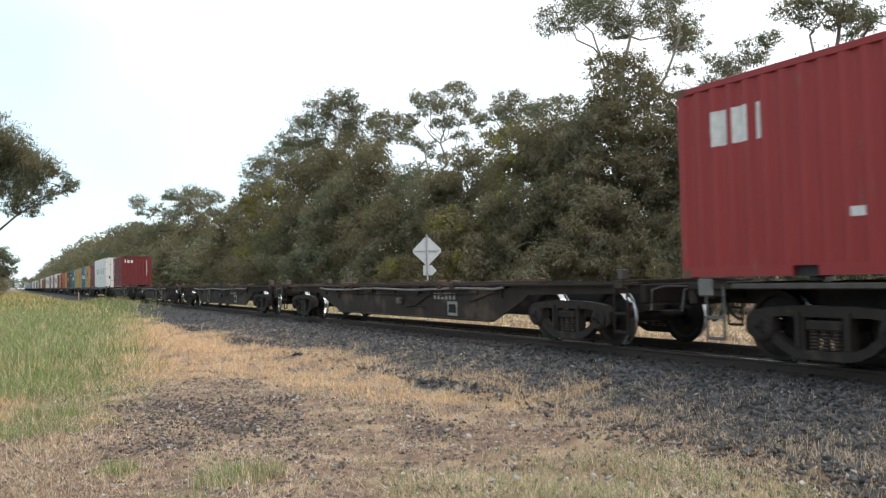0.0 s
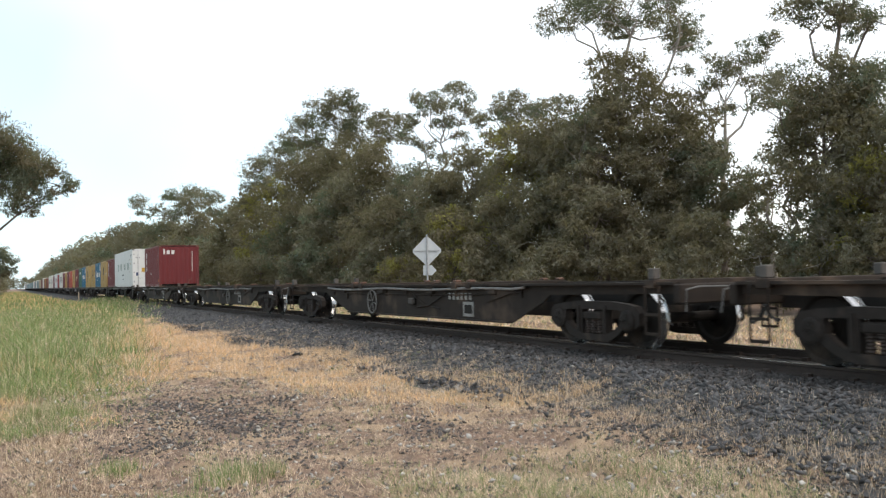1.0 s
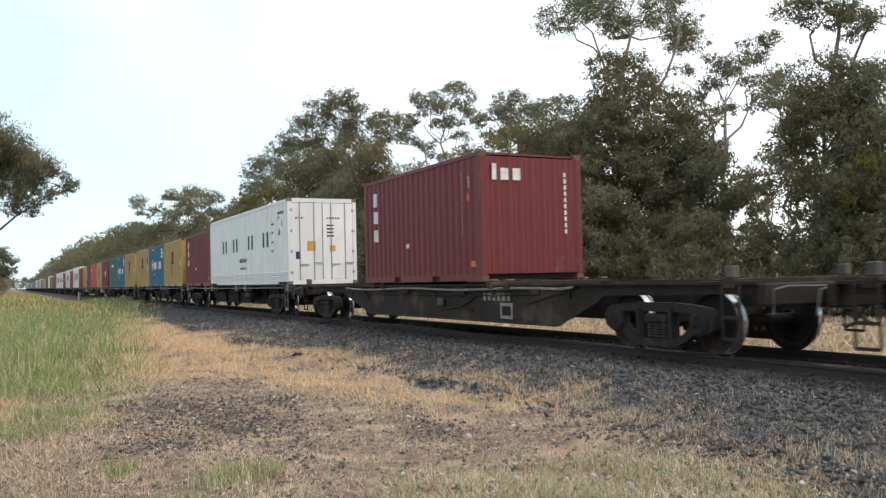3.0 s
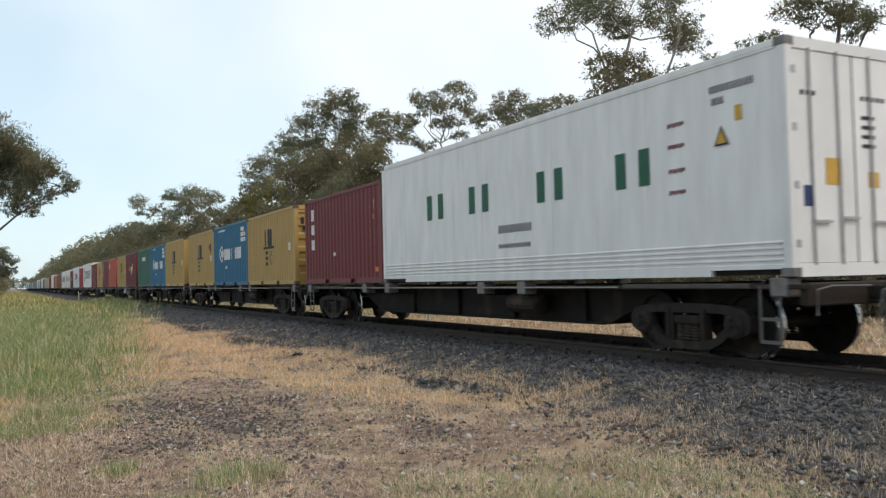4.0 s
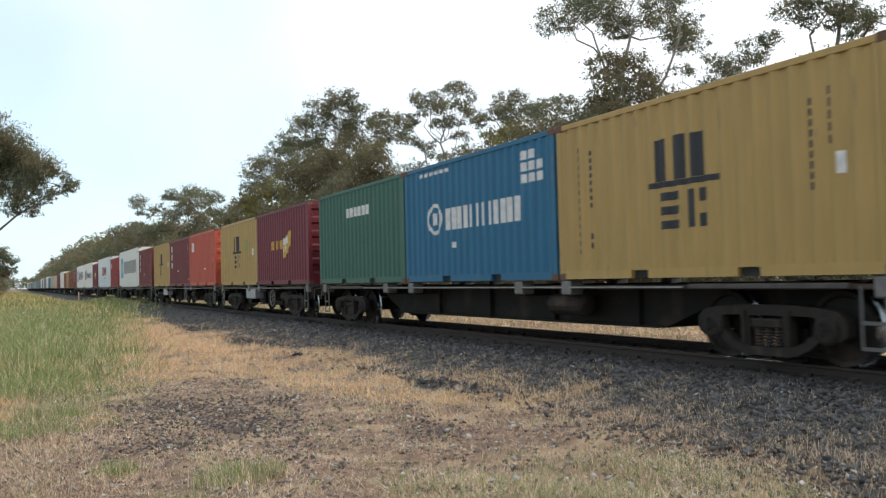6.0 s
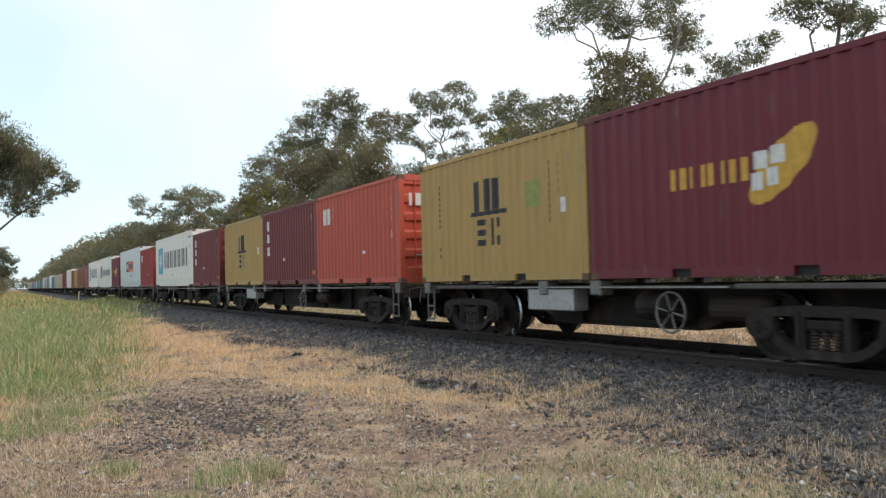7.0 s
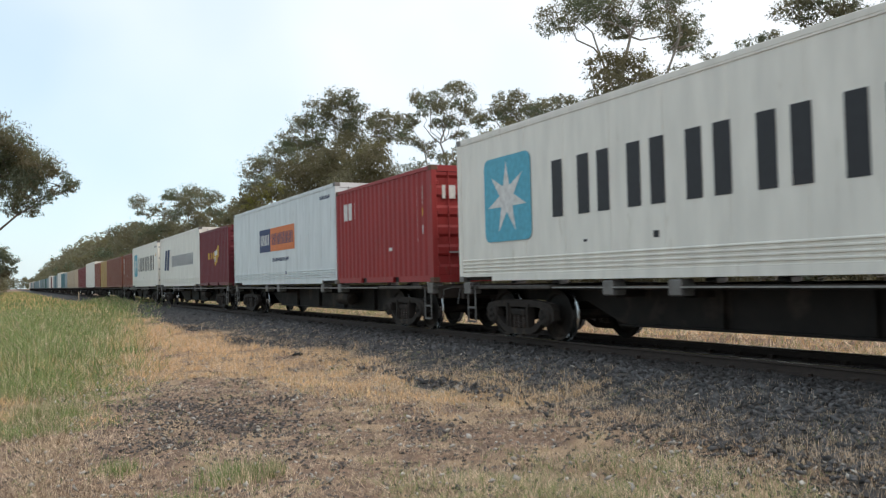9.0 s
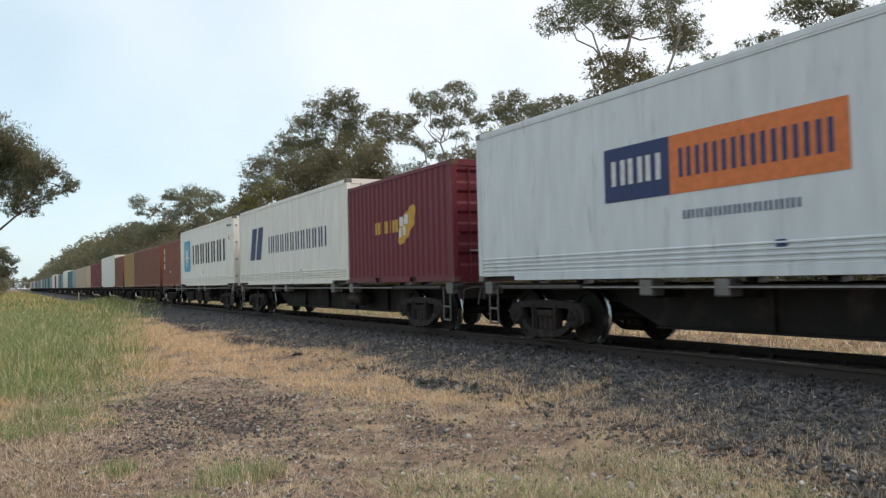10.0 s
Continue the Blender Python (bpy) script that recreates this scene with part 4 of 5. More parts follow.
# ---- trees ----
def leaf_pads(rng, pads, leaf, density, flat):
    """Narrow leaves in flattened domes of many small sprays, faces turned outwards; pads: centre and radius. Gives vertices, faces and each leaf's pad."""
    vs, which = [], []
    for i, (c, r) in enumerate(pads):
        n = max(12, int(density * (r / leaf) ** 2))
        m = max(5, min(46, int(11 * (r / leaf) ** 0.5)))
        d = rng.normal(size=(m, 3))
        d /= np.linalg.norm(d, axis=1)[:, None]
        sprays = d * (r * rng.random(m) ** 0.42)[:, None]
        own = rng.integers(0, m, n)
        q = sprays[own] + np.clip(rng.normal(size=(n, 3)), -1.5, 1.5) * r * rng.uniform(0.10, 0.29, m)[own][:, None]
        q[:, 2] = np.where(q[:, 2] > 0, q[:, 2] * flat, q[:, 2] * flat * 0.75)
        out = q / r + np.array([0, 0, 0.35]) + rng.normal(size=(n, 3)) * 0.7
        out /= np.linalg.norm(out, axis=1)[:, None]
        way = np.cross(out, rng.normal(size=(n, 3)))
        way[:, 2] -= 0.35
        way /= np.linalg.norm(way, axis=1)[:, None]
        side = np.cross(way, out)
        side /= np.linalg.norm(side, axis=1)[:, None]
        l = (leaf * rng.uniform(0.6, 1.5, n))[:, None]
        w = l * rng.uniform(0.30, 0.55, n)[:, None]
        p = q + np.array(c)
        vs.append(np.stack([p - side * w / 2, p + side * w / 2, p + way * l], 1).reshape(-1, 3))
        which.append(np.full(n, i))
    v = np.concatenate(vs)
    return v, np.arange(len(v)).reshape(-1, 3), np.concatenate(which)


def limb(bm, a, b, r0, r1, rng, n=6, bend=0.12):
    a, b = Vector(a), Vector(b)
    span = (b - a).length
    pts = [a.lerp(b, t) + Vector(rng.normal(size=3)) * span * bend * math.sin(math.pi * t) * 0.7 + Vector((0, 0, -span * 0.06 * math.sin(math.pi * t))) for t in (0, 0.25, 0.5, 0.75, 1.0)]
    tube(bm, pts, [r0, r0 * 0.8 + r1 * 0.2, r0 * 0.55 + r1 * 0.45, r0 * 0.3 + r1 * 0.7, r1], n, cap=False)
    return pts


def finish_tree(t, bm, pads, rng, leaf, density, flat, mats, bark, share=0.35):
    part("trunk", bm, bark or M_BARK, t)
    v, f, which = leaf_pads(rng, pads, leaf, density, flat)
    second = (rng.random(len(pads)) < share)[which].astype(int)
    mesh_part("crown", mesh_np("crown", v, f, mats, second), None, t)
    return t


def spread_pads(rng, pads):
    """Breaks each pad of a crown into a few smaller ones of uneven size."""
    out = []
    for c, r in pads:
        out.append((c, r * 0.85))
        for k in range(4):
            a = rng.uniform(0, 6.28)
            out.append((c + Vector((0.75 * r * math.cos(a), 0.75 * r * math.sin(a), r * rng.uniform(-0.55, 0.40))), r * rng.uniform(0.40, 0.66)))
    return out


def gum_tree(label, seed, height, ends, mats, leaf, bark, density=11.5, flat=0.74, low=0.0):
    """An open eucalypt: a leaning trunk that forks, limbs out to leaf pads; ends: (sideways, height, radius) of each pad, seen from the railway."""
    rng = np.random.default_rng(seed)
    t = tagged(new("gum_tree"), label, "tree", "trees along the railway")
    bm = bmesh.new()
    zlow = min(e[1] for e in ends)
    mid = sum(e[0] for e in ends) / len(ends)
    fork = low or zlow * 0.62
    base_r = 0.011 * height + 0.03
    side = Vector((0.888, -0.459, 0))
    deep = Vector((0.459, 0.888, 0))
    reach = max(abs(e[0] - mid) for e in ends)
    foot, knee, top = Vector((0, 0, -0.15)), side * mid * 0.25 + Vector((0, 0, fork)), side * mid * 0.75 + Vector((0, 0, max(zlow, fork + 0.55 * (height - fork))))
    trunk = limb(bm, foot, knee, base_r * 1.2, base_r * 0.85, rng, 8, 0.05)
    leaders = [limb(bm, knee, top, base_r * 0.75, base_r * 0.3, rng, 7, 0.10)]
    for s in (-1, 1):
        leaders.append(limb(bm, knee.lerp(top, 0.12), side * (mid + s * reach * 0.45) + deep * rng.normal() * reach * 0.3 + Vector((0, 0, top.z * 0.95)), base_r * 0.55, base_r * 0.22, rng, 6, 0.12))
    pads = []
    for x, z, r in ends:
        end = side * x + deep * rng.normal() * reach * 0.35 + Vector((0, 0, z))
        pads.append((end, r))
        near = [q for line in leaders for q in line[1:] if q.z < z - 0.25 * r] or [knee]
        start = min(near, key=lambda q: (q - end).length)
        pts = limb(bm, start, end, base_r * 0.24, base_r * 0.07, rng, 5, 0.14)
        for k in range(4):
            tip = end + Vector(rng.normal(size=3)) * r * 0.55
            limb(bm, pts[3].lerp(pts[4], rng.random()), tip, base_r * 0.08, base_r * 0.03, rng, 4, 0.2)
    return finish_tree(t, bm, spread_pads(rng, pads), rng, leaf, density, flat, mats, bark)


def make_tree(name, label, seed, height, spread, mats, leaf, bark=None, fine=True, density=8.5, bottom=0.22):
    """A dense tree at the origin: forked trunk with limbs, and a crown of overlapping leaf pads down its sides."""
    rng = np.random.default_rng(seed)
    t = tagged(new(name), label, "tree", "trees along the railway")
    bm = bmesh.new()
    base_r = 0.010 * height + 0.03
    lean = Vector((rng.normal(), rng.normal(), 0)) * 0.035 * height
    fork = lean * 0.4 + Vector((0, 0, height * 0.3))
    top = lean + Vector((0, 0, height * 0.86))
    limb(bm, (0, 0, -0.15), fork, base_r * 1.2, base_r * 0.8, rng, 8 if fine else 5, 0.06)
    stem = limb(bm, fork, top, base_r * 0.7, base_r * 0.15, rng, 6 if fine else 4, 0.10)
    pads = []
    count = 28 if fine else 15
    for i in range(count):
        u = (i + rng.random()) / count
        a = 2.4 * i + rng.normal() * 0.4
        z = height * (bottom + (0.94 - bottom) * u)
        wide = spread * math.sin(math.pi * min(0.93, 0.25 + 0.68 * u)) ** 0.75 * rng.uniform(0.50, 0.92)
        r = spread * rng.uniform(0.27, 0.47) * (1.0 if fine else 1.35)
        end = lean * u + Vector((wide * math.cos(a), wide * math.sin(a), z - r * 0.3))
        pads.append((end, r))
        if fine or i % 3 == 0:
            near = [q for q in stem if q.z < z] or [stem[0]]
            limb(bm, near[-1], end, base_r * 0.36, base_r * 0.08, rng, 5 if fine else 3, 0.15)
    pads.append((top + Vector((0, 0, height * 0.07)), spread * 0.3))
    return finish_tree(t, bm, spread_pads(rng, pads) if fine else pads, rng, leaf, density, 0.82, mats, bark)


def plant(tree, x, y, turn=0.0, scale=1.0, wide=None):
    wide = wide or scale
    z = float(ground_height(x, y))
    return Matrix.Translation((x, y, z)) @ Euler((0, 0, radians(turn))).to_matrix().to_4x4() @ Matrix.Diagonal((wide, wide, scale, 1))


def settle(t, x, y, turn=0.0):
    t.matrix_basis = plant(t, x, y, turn)
    return t


GUM = (M_LEAF, M_LEAF_BLUE)
OLIVE = (M_LEAF_DARK, M_LEAF)
LIME = (M_LEAF_DARK, M_LEAF_LIME)
# tall open gums over the wood: place, height, bark and the pads of each crown
for i, (x, y, h, bark, ends) in enumerate((
    (27.5, 33.5, 17.6, M_PALE_BARK,
     ((-2.6, 14.4, 0.97), (-1.4, 15.1, 1.15), (-0.1, 15.7, 1.26), (1.0, 14.7, 1.15), (2.3, 15.1, 1.15), (3.6, 14.6, 1.2), (4.6, 13.9, 1.03), (3.0, 13.7, 0.86), (1.5, 16.7, 1.43), (-0.8, 16.9, 1.32))),
    (29.0, 28.1, 12.4, M_PALE_BARK,
     ((0.1, 11.2, 0.67), (1.0, 11.0, 0.73), (1.7, 11.8, 0.83), (2.3, 12.1, 0.52), (-0.1, 10.3, 0.62), (1.5, 10.2, 0.52), (-1.2, 11.2, 0.47), (-1.0, 9.8, 0.57), (0.7, 9.2, 0.41), (-0.4, 9.0, 0.47))),
    (26.0, 19.5, 12.2, M_BARK,
     ((-1.8, 10.6, 0.67), (-1.0, 11.0, 0.71), (-0.2, 10.7, 0.67), (0.6, 10.8, 0.71), (1.4, 10.5, 0.67), (2.2, 10.8, 0.79), (1.0, 11.6, 0.79), (-0.5, 11.8, 0.79))),
    (25.0, 19.6, 9.0, M_BARK,
     ((-0.6, 8.5, 0.82), (-1.4, 7.8, 0.74), (-2.1, 7.3, 0.55), (0.4, 8.6, 0.86), (1.4, 8.0, 0.9), (2.3, 8.2, 0.9), (-0.3, 7.1, 0.9), (1.1, 6.8, 0.98), (2.1, 6.3, 0.98), (-1.1, 6.3, 0.59))),
    (27.0, 51.1, 14.7, M_PALE_BARK,
     ((-1.5, 14.2, 1.02), (-1.7, 13.1, 0.62), (-0.2, 13.7, 0.94), (0.9, 14.2, 1.02), (1.4, 13.1, 0.86), (0.3, 12.5, 0.78), (-0.7, 12.3, 0.7), (0.9, 11.5, 0.55), (-2.4, 12.3, 0.55), (-1.5, 10.7, 0.62), (-0.7, 10.0, 0.7), (-2.8, 11.2, 0.7))),
    (26.5, 71.9, 18.8, M_BARK,
     ((-0.0, 18.1, 1.44), (-1.4, 17.5, 1.03), (1.3, 17.4, 1.03), (-1.2, 16.2, 1.44), (-3.3, 15.9, 1.23), (-4.3, 15.0, 1.03), (-2.5, 14.7, 1.54), (0.3, 15.7, 1.44), (2.4, 16.6, 1.34), (3.7, 16.6, 1.13), (3.1, 15.1, 1.34), (4.9, 15.8, 1.13), (6.1, 16.3, 0.93), (5.7, 14.8, 1.23), (1.3, 14.6, 1.54))),
    (26.0, 93.6, 17.8, M_BARK,
     ((-1.3, 14.6, 1.54), (-2.3, 12.7, 1.03), (0.3, 15.5, 1.41), (1.6, 17.0, 1.54), (3.2, 16.9, 1.67), (-0.4, 13.0, 1.67), (-1.7, 10.7, 1.16), (1.9, 14.5, 1.93), (4.5, 15.1, 2.19))),
    (27.0, 42.9, 12.6, M_BARK,
     ((-0.4, 12.1, 0.75), (0.6, 12.2, 0.82), (1.6, 12.1, 0.75), (2.6, 12.1, 0.75), (3.5, 12.2, 0.68), (-1.2, 11.4, 0.68), (-1.8, 10.9, 0.61), (0.0, 11.2, 0.89), (1.4, 11.3, 0.89))),
    (26.0, 141.2, 18.0, M_BARK,
     ((-0.1, 17.1, 1.86), (2.2, 16.6, 1.67), (4.3, 15.8, 1.11), (-1.8, 15.8, 1.49), (-4.4, 14.0, 1.49), (-5.9, 15.0, 1.49), (-7.3, 13.3, 0.84), (1.2, 14.8, 2.41), (-2.1, 13.7, 2.41), (4.9, 14.3, 1.11), (3.7, 13.3, 2.04), (6.3, 12.6, 1.67))),
    (26.0, 230.1, 18.4, M_BARK,
     ((-0.7, 16.8, 2.05), (2.1, 17.5, 1.9), (-1.9, 15.6, 1.75), (1.0, 15.0, 2.63), (3.9, 16.0, 2.05), (-3.4, 14.1, 1.75), (3.2, 13.5, 2.92), (6.9, 15.6, 2.34), (9.8, 16.3, 2.92))),)):
    settle(gum_tree("tall open grey-green eucalypt with crooked limbs", 11 + i, h, [(a, b, r * 1.2) for a, b, r in ends], GUM, 0.08 + 0.0015 * y, bark), x, y)
# dense dark trees under them: seed, place, height, half width
for i, (seed, x, y, h, s, mats) in enumerate((
    (31, 25.0, 29.5, 12.1, 2.5, OLIVE), (32, 24.0, 33.0, 9.7, 2.7, OLIVE), (33, 23.5, 36.5, 10.0, 2.2, LIME), (34, 23.5, 29.4, 9.8, 2.2, OLIVE),
    (35, 25.5, 27.6, 9.2, 2.0, OLIVE), (36, 24.0, 41.8, 9.5, 2.3, OLIVE), (37, 22.5, 22.9, 3.8, 1.5, OLIVE), (38, 23.0, 20.5, 3.3, 1.0, OLIVE),
    (40, 24.0, 17.2, 5.5, 1.3, LIME), (41, 24.0, 15.7, 5.6, 1.4, OLIVE), 
    (43, 23.0, 44.1, 8.2, 2.0, OLIVE), (44, 24.5, 51.1, 9.7, 2.3, GUM), (45, 23.0, 55.4, 11.4, 3.2, OLIVE), (46, 24.0, 70.9, 13.7, 3.8, OLIVE),
    (47, 25.0, 65.1, 13.9, 3.3, OLIVE), (48, 24.0, 81.3, 12.3, 3.4, LIME), (49, 25.0, 94.7, 12.4, 3.2, OLIVE), (50, 21.5, 58.3, 8.7, 3.1, GUM),
    (51, 21.0, 47.9, 6.8, 2.1, OLIVE), (52, 22.0, 71.1, 7.6, 2.5, GUM), (53, 19.5, 36.8, 5.3, 1.4, LIME), (54, 21.0, 34.9, 5.5, 1.6, OLIVE),
    (55, 21.5, 31.7, 5.8, 1.8, OLIVE), (56, 22.0, 28.3, 5.4, 1.8, OLIVE), (57, 25.5, 103.3, 12.3, 2.8, OLIVE), (58, 24.0, 104.4, 10.2, 2.8, OLIVE),
    (59, 24.5, 126.4, 12.4, 4.2, OLIVE), (60, 25.0, 154.3, 13.7, 4.5, GUM), (61, 25.0, 182.2, 13.5, 4.0, OLIVE), (62, 25.0, 215.5, 14.6, 3.8, OLIVE),
    (70, 25.0, 18.9, 8.4, 2.0, OLIVE), (74, 23.6, 18.4, 4.2, 1.2, GUM), (76, 22.8, 16.0, 3.4, 1.1, OLIVE), (77, 27.0, 19.0, 5.2, 2.0, OLIVE), (78, 27.0, 16.0, 5.4, 2.0, OLIVE), (73, 26.5, 26.6, 7.4, 1.6, GUM),
    (63, 25.0, 254.7, 15.7, 4.0, OLIVE), (64, 26.0, 311.3, 16.8, 4.3, GUM), (65, 26.0, 376.2, 18.1, 4.7, OLIVE), (66, 26.0, 464.1, 19.7, 4.6, OLIVE),
    (67, 26.0, 595.5, 21.6, 5.1, OLIVE), (68, 26.0, 772.3, 23.3, 5.7, GUM),)):
    settle(make_tree("dense_tree", "dense dark olive-green native tree with low branches", seed, h, s * 1.18, mats, 0.105 + 0.00175 * y if y < 240 else 0.6, M_PALE_BARK if i % 3 == 1 else M_BARK, y < 240, 11.5 if 26 < y < 45 else 9.0, 0.52 if seed in (70, 73) else 0.12 if h < 6 else 0.25), x, y, 53 * i)
# low bushes at the wood's edge
for i, (seed, x, y, h, s, mats) in enumerate((
    (81, 18.6, 41.0, 2.9, 1.5, LIME), (83, 20.2, 29.0, 3.0, 1.8, OLIVE), (84, 19.5, 48.0, 3.4, 1.9, GUM), (85, 19.8, 60.0, 4.0, 2.2, GUM),
    (86, 20.5, 76.0, 4.4, 2.4, OLIVE), (87, 20.5, 34.5, 3.0, 1.7, OLIVE))):
    settle(make_tree("bush", "leafy green bush at the edge of the wood", seed, h, s, mats, 0.10 + 0.001 * y, density=10, bottom=0.1), x, y, 71 * i)
# slender bare-stemmed trees inside the wood
for i in range(26):
    h = 5.5 + (i * 7 % 4)
    ends = [((k % 3 - 1) * (0.5 + 0.13 * (i % 4)) + 0.3 * math.sin(i + k), h * (0.66 + 0.08 * k), 0.55) for k in range(5)]
    settle(gum_tree("slender pale-stemmed young gum inside the wood", 170 + i, h, ends, GUM, 0.12, M_PALE_BARK if i % 3 else M_BARK), 22.0 + (i * 37 % 9), 12.0 + i * 1.9, 40 * i)


def far_wood():
    near_kinds = [make_tree("far_tree", "rounded dark eucalypt deeper in the tree line", 101 + k, 14.0, 5.2, (OLIVE, GUM, OLIVE, GUM)[k], 0.50, fine=False, density=11) for k in range(4)]
    far_kinds = [make_tree("far_tree", "rounded dark eucalypt in the far tree line", 111 + k, 14.0, 5.4, (OLIVE, GUM, GUM)[k], 0.95, fine=False, density=10) for k in range(3)]
    used = set()
    rng = random.Random(8)

    def add(x, y, h, wide=None):
        kind = rng.choice(near_kinds if y < 230 else far_kinds)
        m = plant(kind, x, y, rng.uniform(0, 360), h / 14.0, (wide or h) / 14.0)
        if kind.name in used:
            copy_thing(kind, m)
        else:
            kind.matrix_basis = m
            used.add(kind.name)

    # behind the near trees
    y = 8.0
    while y < 110:
        add(rng.uniform(31, 36), y, rng.uniform(5.0, 7.0), 10)
        add(rng.uniform(42, 54), y + 2, rng.uniform(7, 9), 13)
        y += rng.uniform(5.5, 7.5)
    # the line that runs along the track into the distance
    y = 112.0
    while y < 900:
        add(rng.uniform(22, 26), y, rng.uniform(12.0, 15.0), 17)
        add(rng.uniform(29, 40), y + 3, rng.uniform(14, 17.5))
        y += rng.uniform(6.0, 8.5) * (1 + y / 400)
    # trees on the camera's side
    for x, y, h in ((-3.0, 138.0, 11.0), (-5.0, 150.0, 10.0), (-3.6, 165.0, 8.5), (25.0, 130.0, 18.0), (24.5, 143.0, 16.0), (25.0, 172.0, 17.5), (25.0, 200.0, 16.0), (25.0, 225.0, 16.5), (26.0, 155.0, 15.5)):
        add(x, y, h)
    y = 180.0
    while y < 900:
        add(-5 - rng.uniform(0, 4) * (1 + y / 500), y, rng.uniform(8, 11))
        add(-16 - rng.uniform(0, 9), y, rng.uniform(9, 13))
        y += rng.uniform(10, 16) * (1 + y / 300)
    for x in range(-12, 30, 6):
        add(x + rng.uniform(-2, 2), 1150 + rng.uniform(0, 60), 13)


far_wood()
settle(gum_tree("broad dark eucalypt with a spreading hanging crown", 91, 13.2,
    [(a, b, r * 1.28) for a, b, r in ((5.1, 12.3, 1.7), (6.5, 11.8, 1.05), (8.1, 10.2, 1.14), (8.9, 9.4, 0.73), (7.1, 9.8, 1.38), (5.3, 10.3, 1.62), (6.2, 8.4, 1.05), (5.0, 8.0, 1.05), (7.7, 8.4, 0.73), (3.1, 11.1, 2.43), (2.2, 8.7, 2.03), (8.5, 8.8, 0.49), (1.1, 12.4, 2.84))],
    (M_LEAF_BLUE, M_LEAF_DARK), 0.16, M_BARK, 16, 0.95, 5.5), -4.7, 70.0)
settle(gum_tree("low dark eucalypt behind the tall grass", 92, 5.2, ((1.0, 4.4, 0.85), (1.8, 4.0, 0.62), (0.7, 3.2, 0.95), (1.6, 3.2, 0.57), (-0.2, 4.6, 1.42)), (M_LEAF_BLUE, M_LEAF_DARK), 0.17, M_BARK, 18, 0.95), -1.5, 79.6)


# ---- the sign beyond the track ----
def warning_sign():
    s = tagged(new("warning_sign"), "back of a grey diamond road sign on a thin steel post", "road sign")
    s.matrix_basis = pose(12.6, 25.55, 0.10, 0, 0, -25)
    part("post", a_tube([(0, -0.03, -0.2), (0, -0.03, 3.1)], 0.03, 8), M_GALV, s)
    bm = bmesh.new()
    r, c = 0.05, 0.53
    outline = [(-c + r, -r), (-r, -c + r), (r, -c + r), (c - r, -r), (c - r, r), (r, c - r), (-r, c - r), (-c + r, r)]
    lo = [bm.verts.new((x, 0.0, 2.53 + z)) for x, z in outline]
    hi = [bm.verts.new((x, 0.012, 2.53 + z)) for x, z in outline]
    bm.faces.new(lo)
    bm.faces.new(hi[::-1])
    for i in range(8):
        bm.faces.new((lo[i], hi[i], hi[(i + 1) % 8], lo[(i + 1) % 8]))
    bmesh.ops.recalc_face_normals(bm, faces=bm.faces)
    diamond = part("diamond_panel", bm, M_SIGN, s, "dull aluminium back of the diamond panel")
    part("stiffener", a_box(-0.42, 0.42, -0.025, 0.0, 2.515, 2.545), M_GALV, diamond)
    bm = bmesh.new()
    lo, hi = [[bm.verts.new((x, y, z)) for x, z in ((-0.14, 1.70), (0.16, 1.70), (0.31, 1.86), (0.16, 2.04), (-0.14, 2.04))] for y in (0.0, 0.012)]
    bm.faces.new(lo)
    bm.faces.new(hi[::-1])
    for i in range(5):
        bm.faces.new((lo[i], hi[i], hi[(i + 1) % 5], lo[(i + 1) % 5]))
    bmesh.ops.recalc_face_normals(bm, faces=bm.faces)
    part("arrow_panel", bm, M_SIGN, s, "small arrow-shaped panel under the diamond")


M_SIGN = material("sign_back", (0.52, 0.54, 0.55), 0.5, 0.2, (0.42, 0.44, 0.45), 5, bump=0.03)
warning_sign()


def marker_post():
    m = tagged(new("marker_post"), "pale timber marker post beside the track", "post")
    m.matrix_basis = pose(6.75, 103.0, 0.05)
    part("post", a_box(-0.06, 0.06, -0.05, 0.05, -0.1, 1.05, bevel=0.015), M_TAN, m)


marker_post()


# ---- stones and grass ----
GRAVEL = ((2.3, 11.2, 1.2, 2.6), (6.2, 6.2, 0.9, 2.2), (5.6, 4.2, 0.7, 0.7), (1.5, 9.2, 0.6, 0.6), (4.2, 8.4, 0.5, 0.5))


def bare(x, y):
    """How stony the ground is, from 0 to 1."""
    out = np.zeros_like(x)
    for cx, cy, rx, ry in GRAVEL:
        d = ((x - cx) / rx) ** 2 + ((y - cy) / ry) ** 2
        out = np.maximum(out, np.exp(-d * 1.1))
    return np.clip(out + 0.22 * np.sin(2.3 * x + 1.1 * y) * np.sin(1.9 * y - 1.3 * x + 2), 0, 1)


